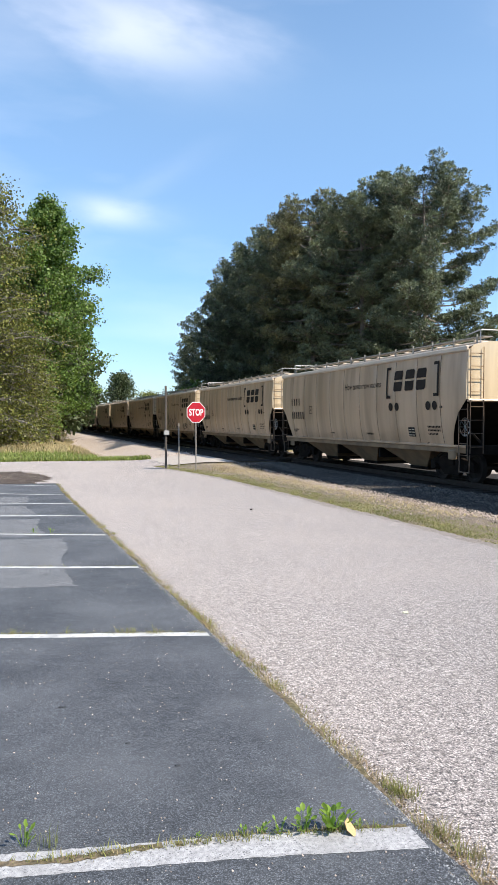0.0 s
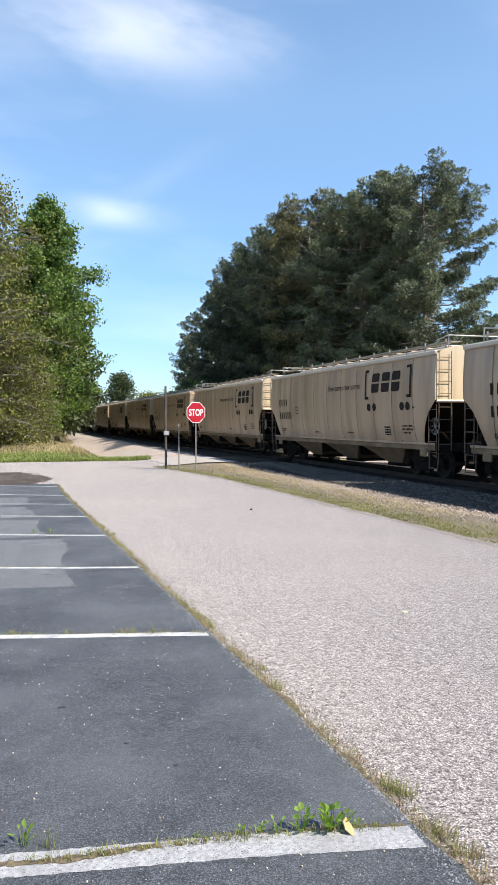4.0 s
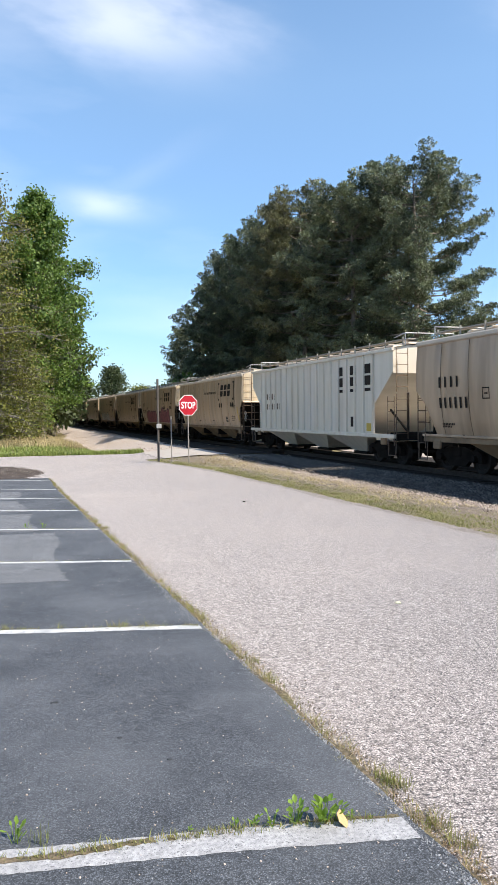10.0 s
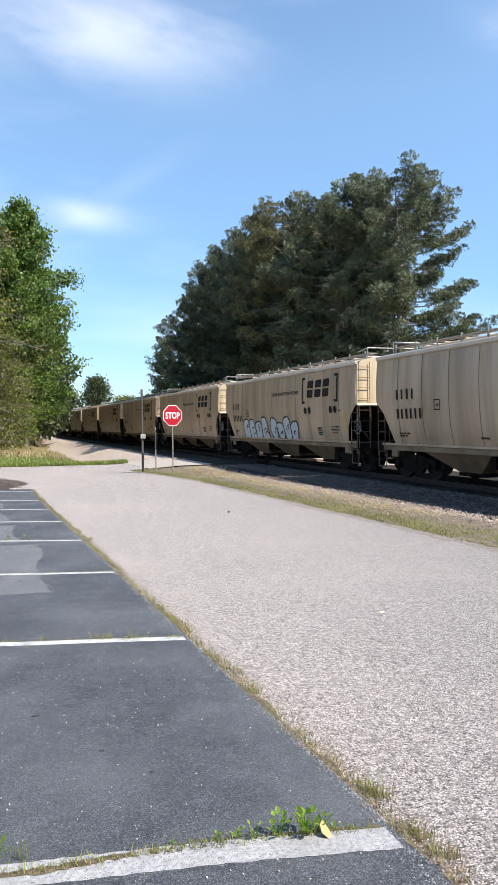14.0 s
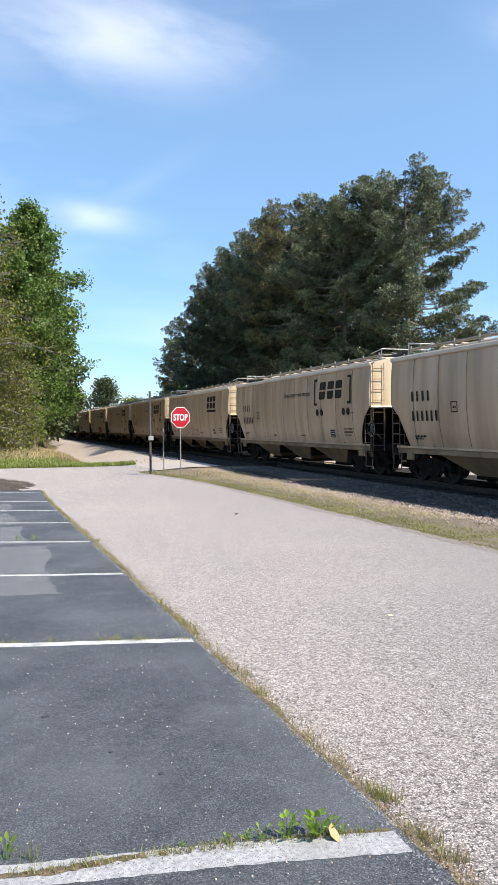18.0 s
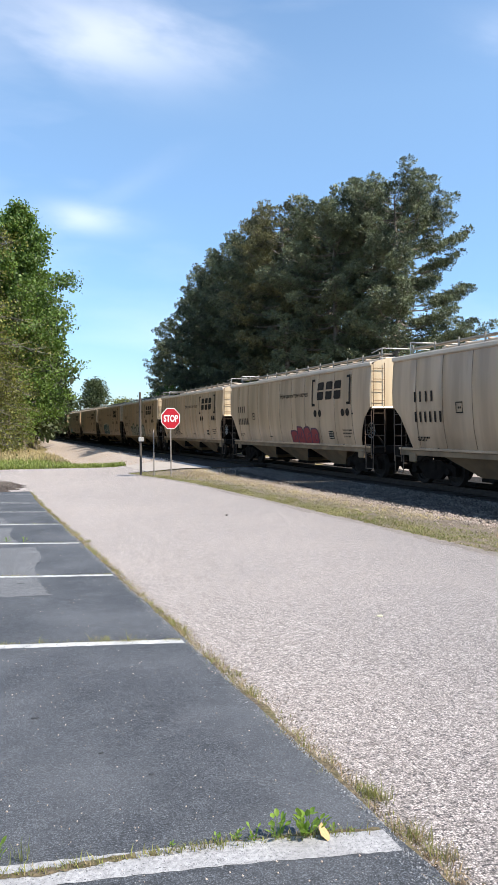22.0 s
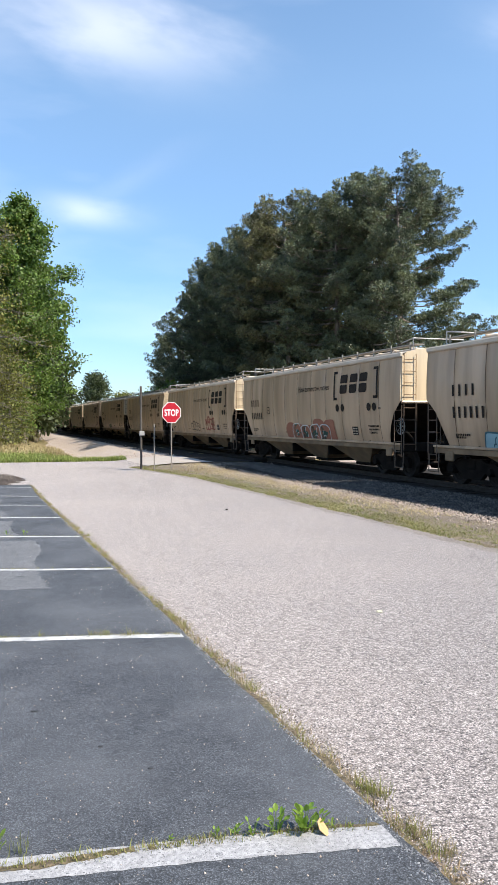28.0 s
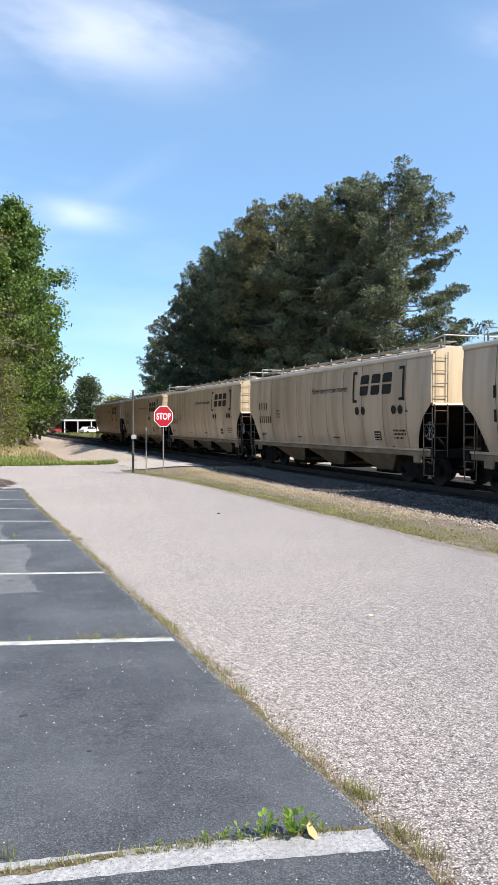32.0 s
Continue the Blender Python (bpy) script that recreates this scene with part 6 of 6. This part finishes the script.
def cream_car(m):
    """Flat-sided, ribbed covered hopper in pale cream."""
    car = empty("hopper_car", m, "pale cream covered hopper rail car with ribbed flat sides", "rail car", "hopper cars of the train")
    y0 = 1.50

    def cut(z):
        return 7.75 if z >= 3.35 else (6.35 if z <= 2.2 else 6.35 + 1.4 * (z - 2.2) / 1.15)

    for s in (1, -1):
        bm = bmesh.new()
        prism(bm, [(-6.35, 1.12), (6.35, 1.12), (6.35, 2.2), (7.75, 3.35), (7.75, 4.12), (-7.75, 4.12), (-7.75, 3.35), (-6.35, 2.2)], min(s * y0, s * (y0 - 0.03)), max(s * y0, s * (y0 - 0.03)))
        bmesh.ops.recalc_face_normals(bm, faces=bm.faces)
        part("side_sheet", bm, M_CREAM, car)
        for i in range(18):
            x = -6.3 + i * 12.6 / 17
            bm = bmesh.new()
            prism(bm, [(x - 0.05, 1.14), (x + 0.05, 1.14), (x + 0.05, 4.06), (x - 0.05, 4.06)], min(s * (y0 + 0.002), s * (y0 + 0.075)), max(s * (y0 + 0.002), s * (y0 + 0.075)))
            bmesh.ops.recalc_face_normals(bm, faces=bm.faces)
            part("side_post", bm, M_CREAM, car)
        bm = bmesh.new()
        a, b = sorted((s * 1.46, s * 1.58))
        box(bm, -7.95, 7.95, a, b, 0.98, 1.12, 0.012)
        part("side_sill", bm, M_CREAM, car)
        bm = bmesh.new()
        box(bm, -7.8, 7.8, a, b, 4.08, 4.2, 0.012)
        part("top_chord", bm, M_CREAM, car)
    bm = bmesh.new()
    rows = [[bm.verts.new((x, y, z)) for y, z in ((1.55, 4.2), (0.8, 4.33), (0, 4.37), (-0.8, 4.33), (-1.55, 4.2))] for x in (-7.8, 7.8)]
    for i in range(4):
        bm.faces.new((rows[0][i], rows[0][i + 1], rows[1][i + 1], rows[1][i]))
    bmesh.ops.recalc_face_normals(bm, faces=bm.faces)
    part("roof", bm, M_ROOF, car)
    for s in (1, -1):
        bm = bmesh.new()
        prism(bm, [(s * 7.72, 3.3), (s * 7.72, 4.3), (s * 7.66, 4.3), (s * 7.66, 3.4), (s * 4.6, 1.1), (s * 4.75, 1.1)], -1.46, 1.46)
        bmesh.ops.recalc_face_normals(bm, faces=bm.faces)
        part("slope_sheet", bm, M_CREAM, car)
        end_gear(car, s)
        bm = bmesh.new()
        box(bm, min(s * 6.3, s * 7.95), max(s * 6.3, s * 7.95), -1.4, 1.4, 0.88, 0.97)
        part("end_deck", bm, M_CREAM, car)
    for x in (-3.75, 0.0, 3.75):
        h = part("hopper_bay", frustum(bmesh.new(), (x - 1.85, x + 1.85, 1.4, 0.98), (x - 0.55, x + 0.55, 0.72, 0.34)), M_CREAM, car, "cream hopper bay with grime")
        bm = bmesh.new()
        box(bm, x - 0.6, x + 0.6, -0.76, 0.76, 0.22, 0.335, 0.02)
        part("outlet_gate", bm, M_UNDER, h)
    for x in (-3.15, -4.35, -5.55):
        bm = bmesh.new()
        z0, z1, w = 2.95, 3.75, 0.52
        for a, b in ((z0, z0 + 0.36), (z1 - 0.36, z1)):
            prism(bm, [(x - w, a), (x, a), (x, b), (x - w, b)], y0 + 0.004, y0 + 0.012)
        part("emblem_block", bm, M_BLACK, car)
        bm = bmesh.new()
        prism(bm, [(x - w, 2.72), (x, 2.72), (x, 2.84), (x - w, 2.84)], y0 + 0.004, y0 + 0.012)
        part("emblem_underline", bm, M_BLACK, car)
    bm = bmesh.new()
    for z, n in ((2.6, 4), (2.1, 6)):
        for i in range(n):
            x = 5.45 - i * 0.37
            prism(bm, [(x - 0.16, z), (x, z), (x, z + 0.3), (x - 0.16, z + 0.3)], y0 + 0.004, y0 + 0.010)
    part("car_stencil", bm, M_SEAM, car)
    bm = bmesh.new()
    prism(bm, [(-4.75, 1.35), (-4.4, 1.35), (-4.4, 1.75), (-4.75, 1.75)], y0 + 0.004, y0 + 0.012)
    part("data_panel", bm, M_BLACK, car)
    bm = bmesh.new()
    prism(bm, [(-6.2, 1.2), (-5.75, 1.2), (-5.75, 1.5), (-6.2, 1.5)], y0 + 0.004, y0 + 0.012)
    part("yellow_patch", bm, M_YELLOW, car)
    roof_walk(car)
    running_gear(car)
    return car


def train():
    base = round_car(car_pose(0, 0))
    stencils(base)
    CARS[0] = base
    lined = copy_thing(base, car_pose(19, 0))
    CARS[19] = tagged(lined, "weathered tan covered hopper rail car with an underlined black emblem")
    emblem_blocks(lined, (-3.3, -4.0, -4.66), 0.62, 3.02, 3.78)
    bm = bmesh.new()
    decal_bar(bm, -5.35, -3.3, 2.78, 2.92)
    part("emblem_underline", bm, M_BLACK, lined)
    marks_bracket(base)
    slogan(base)
    CARS[10] = cream_car(car_pose(10, 0))
    for k in range(-1, 36):
        if k not in CARS:
            CARS[k] = copy_thing(base, car_pose(k, 0))
    ink = paint("ink", (0.03, 0.028, 0.03))
    white = paint("white", (0.62, 0.62, 0.60))
    pink, plum = paint("pink", (0.33, 0.085, 0.12)), paint("plum", (0.10, 0.03, 0.06))
    teal, pale = paint("teal", (0.035, 0.12, 0.15)), paint("pale_blue", (0.27, 0.45, 0.50))
    red, rust = paint("red", (0.30, 0.03, 0.035)), paint("rust", (0.36, 0.13, 0.075))
    green, grey, yellow = paint("bottle_green", (0.02, 0.075, 0.055)), paint("grey", (0.40, 0.40, 0.36)), paint("ochre", (0.50, 0.34, 0.05))
    moss = paint("moss", (0.16, 0.19, 0.10))

    def note(k, what):
        tagged(CARS[k], "weathered tan covered hopper car with " + what)

    spray(CARS[12], 4.7, 0.15, 0.98, 2.30, pink, plum, 5, 1, 0.12, plum)
    spray(CARS[12], -0.1, -5.3, 0.98, 2.42, pink, plum, 5, 2, 0.2, plum)
    for x in (2.1, -1.2, -4.4):
        scratch(CARS[12], [(x, 1.5), (x - 0.2, 2.0)], 0.05, yellow)
    note(12, "large pink spray-painted lettering")
    spray(CARS[14], 4.95, 1.35, 1.0, 2.3, white, ink, 4, 3, 0.2)
    spray(CARS[14], 0.95, -2.35, 1.05, 2.25, white, ink, 4, 4, 0.25)
    scratch(CARS[14], [(2.3, 1.3), (1.9, 1.9), (1.6, 1.5)], 0.09, yellow)
    note(14, "white and black spray-painted lettering")
    spray(CARS[24], 3.65, -2.6, 0.98, 2.25, grey, ink, 7, 5, 0.3, moss, 0.05)
    note(24, "grey and black spray-painted lettering")
    spray(CARS[25], 3.35, -0.45, 1.0, 2.42, teal, white, 4, 6, 0.12, white, 0.03)
    spray(CARS[25], 4.3, 3.4, 1.05, 1.7, None, pink, 2, 7)
    note(25, "teal and white spray-painted lettering")
    spray(CARS[27], 5.2, 2.45, 1.02, 1.9, pale, teal, 3, 8, 0.3, None, 0.025)
    spray(CARS[27], 0.25, -2.85, 1.02, 1.85, None, ink, 6, 9, 0.3, None, 0.022)
    note(27, "pale blue and black spray-painted lettering")
    spray(CARS[28], 2.0, -3.0, 1.0, 2.1, rust, None, 5, 10, 0.55)
    spray(CARS[28], 1.3, -2.45, 0.98, 1.95, green, white, 4, 11, 0.2, None, 0.022)
    note(28, "green and rust-coloured spray-painted lettering")
    spray(CARS[29], 1.35, -0.65, 1.3, 1.95, None, ink, 4, 12, 0.3, None, 0.024)
    spray(CARS[29], -2.1, -4.05, 1.35, 2.2, None, red, 4, 13, 0.25, None, 0.032)
    note(29, "red and black spray-painted scrawl")
    spray(CARS[22], -0.55, -3.4, 0.98, 2.05, red, plum, 4, 14, 0.35)
    note(22, "dark red spray-painted lettering")
    spray(CARS[23], 4.1, 2.3, 1.3, 2.3, None, ink, 3, 15, 0.4, None, 0.04)
    note(23, "a black spray-painted tag")
    spray(CARS[16], 3.9, 2.9, 1.3, 2.2, None, ink, 2, 16, 0.4, None, 0.035)
    spray(CARS[19], 1.55, -0.7, 1.25, 1.95, None, rust, 4, 17, 0.4, None, 0.022)
    spray(CARS[31], 2.2, 0.5, 1.2, 1.7, moss, ink, 3, 18, 0.4, None, 0.03)
    spray(CARS[8], 2.4, 0.2, 1.05, 1.9, None, ink, 4, 19, 0.4, None, 0.04)
    spray(CARS[8], 4.6, 3.9, 1.4, 1.95, None, ink, 2, 20, 0.4, None, 0.03)
    zig = [(2.65, 1.1), (2.3, 2.3), (2.15, 1.5), (1.75, 2.55), (1.6, 1.3), (1.2, 2.2), (0.8, 1.4), (0.2, 2.1), (-0.2, 1.3), (-0.9, 2.65), (-1.2, 1.2)]
    scratch(CARS[2], zig, 0.045, ink)
    scratch(CARS[2], [(2.2, 1.2), (1.4, 1.8), (0.9, 1.1), (0.1, 1.8), (-0.5, 1.1), (-1.3, 1.7)], 0.035, ink)
    spray(CARS[2], -3.4, -5.0, 1.3, 1.75, None, ink, 4, 21, 0.4, None, 0.02)
    note(2, "a black spiky spray-painted scrawl")
    scratch(CARS[9], [(0.4, 2.70), (-1.2, 2.76), (-2.2, 2.72), (-2.25, 2.95), (-2.4, 2.72), (-4.6, 2.74)], 0.018, M_SEAM, "crease")
    for k in (9, 11, 14, 24, 25):
        scratch(CARS[k], [(-7.0, 2.3), (-7.15, 1.5)], 0.06, M_YELLOW, "yellow_stripe")


def motions():
    for b in BIRDS:
        walk(b, [(t, pose(x, 120, z, bank, 0, 8)) for t, x, z, bank in
                 ((0, 111.8, 31.0, 0), (7, 34.1, 27.2, 14), (7.4, 29.6, 26.8, -10), (8, 23.0, 25.95, 12), (8.3, 19.6, 25.65, -8), (9, 11.9, 25.2, 6), (32, -243.0, 25.0, 0))])
    for k, car in CARS.items():
        walk(car, [(t, car_pose(k, t)) for t in (0, 1.5, 3, 4.5, 6, 7.5, 9, 11, 13, 15, 17, 19, 21, 23, 25.5, 28, 30, 32)])
    # all wheels turn alike, so they share one set of keys
    first = None
    for car in CARS.values():
        for tr in car.children:
            if not tr.name.startswith("truck"):
                continue
            for ws in tr.children:
                if first is None:
                    first = ws
                    walk(ws, [(i / 30, pose(0, 0, 0, 0, -math.degrees(advance(i / 30) / 0.46) % 360, 0)) for i in range(961)])
                else:
                    ws.rotation_mode = "QUATERNION"
                    ad = ws.animation_data_create()
                    ad.action = first.animation_data.action
                    ad.action_slot = first.animation_data.action_slot


railway()
bird()
trees()
stop_sign()
posts()
lot_marks()
litter()
far_yard()
train()
growth()
motions()
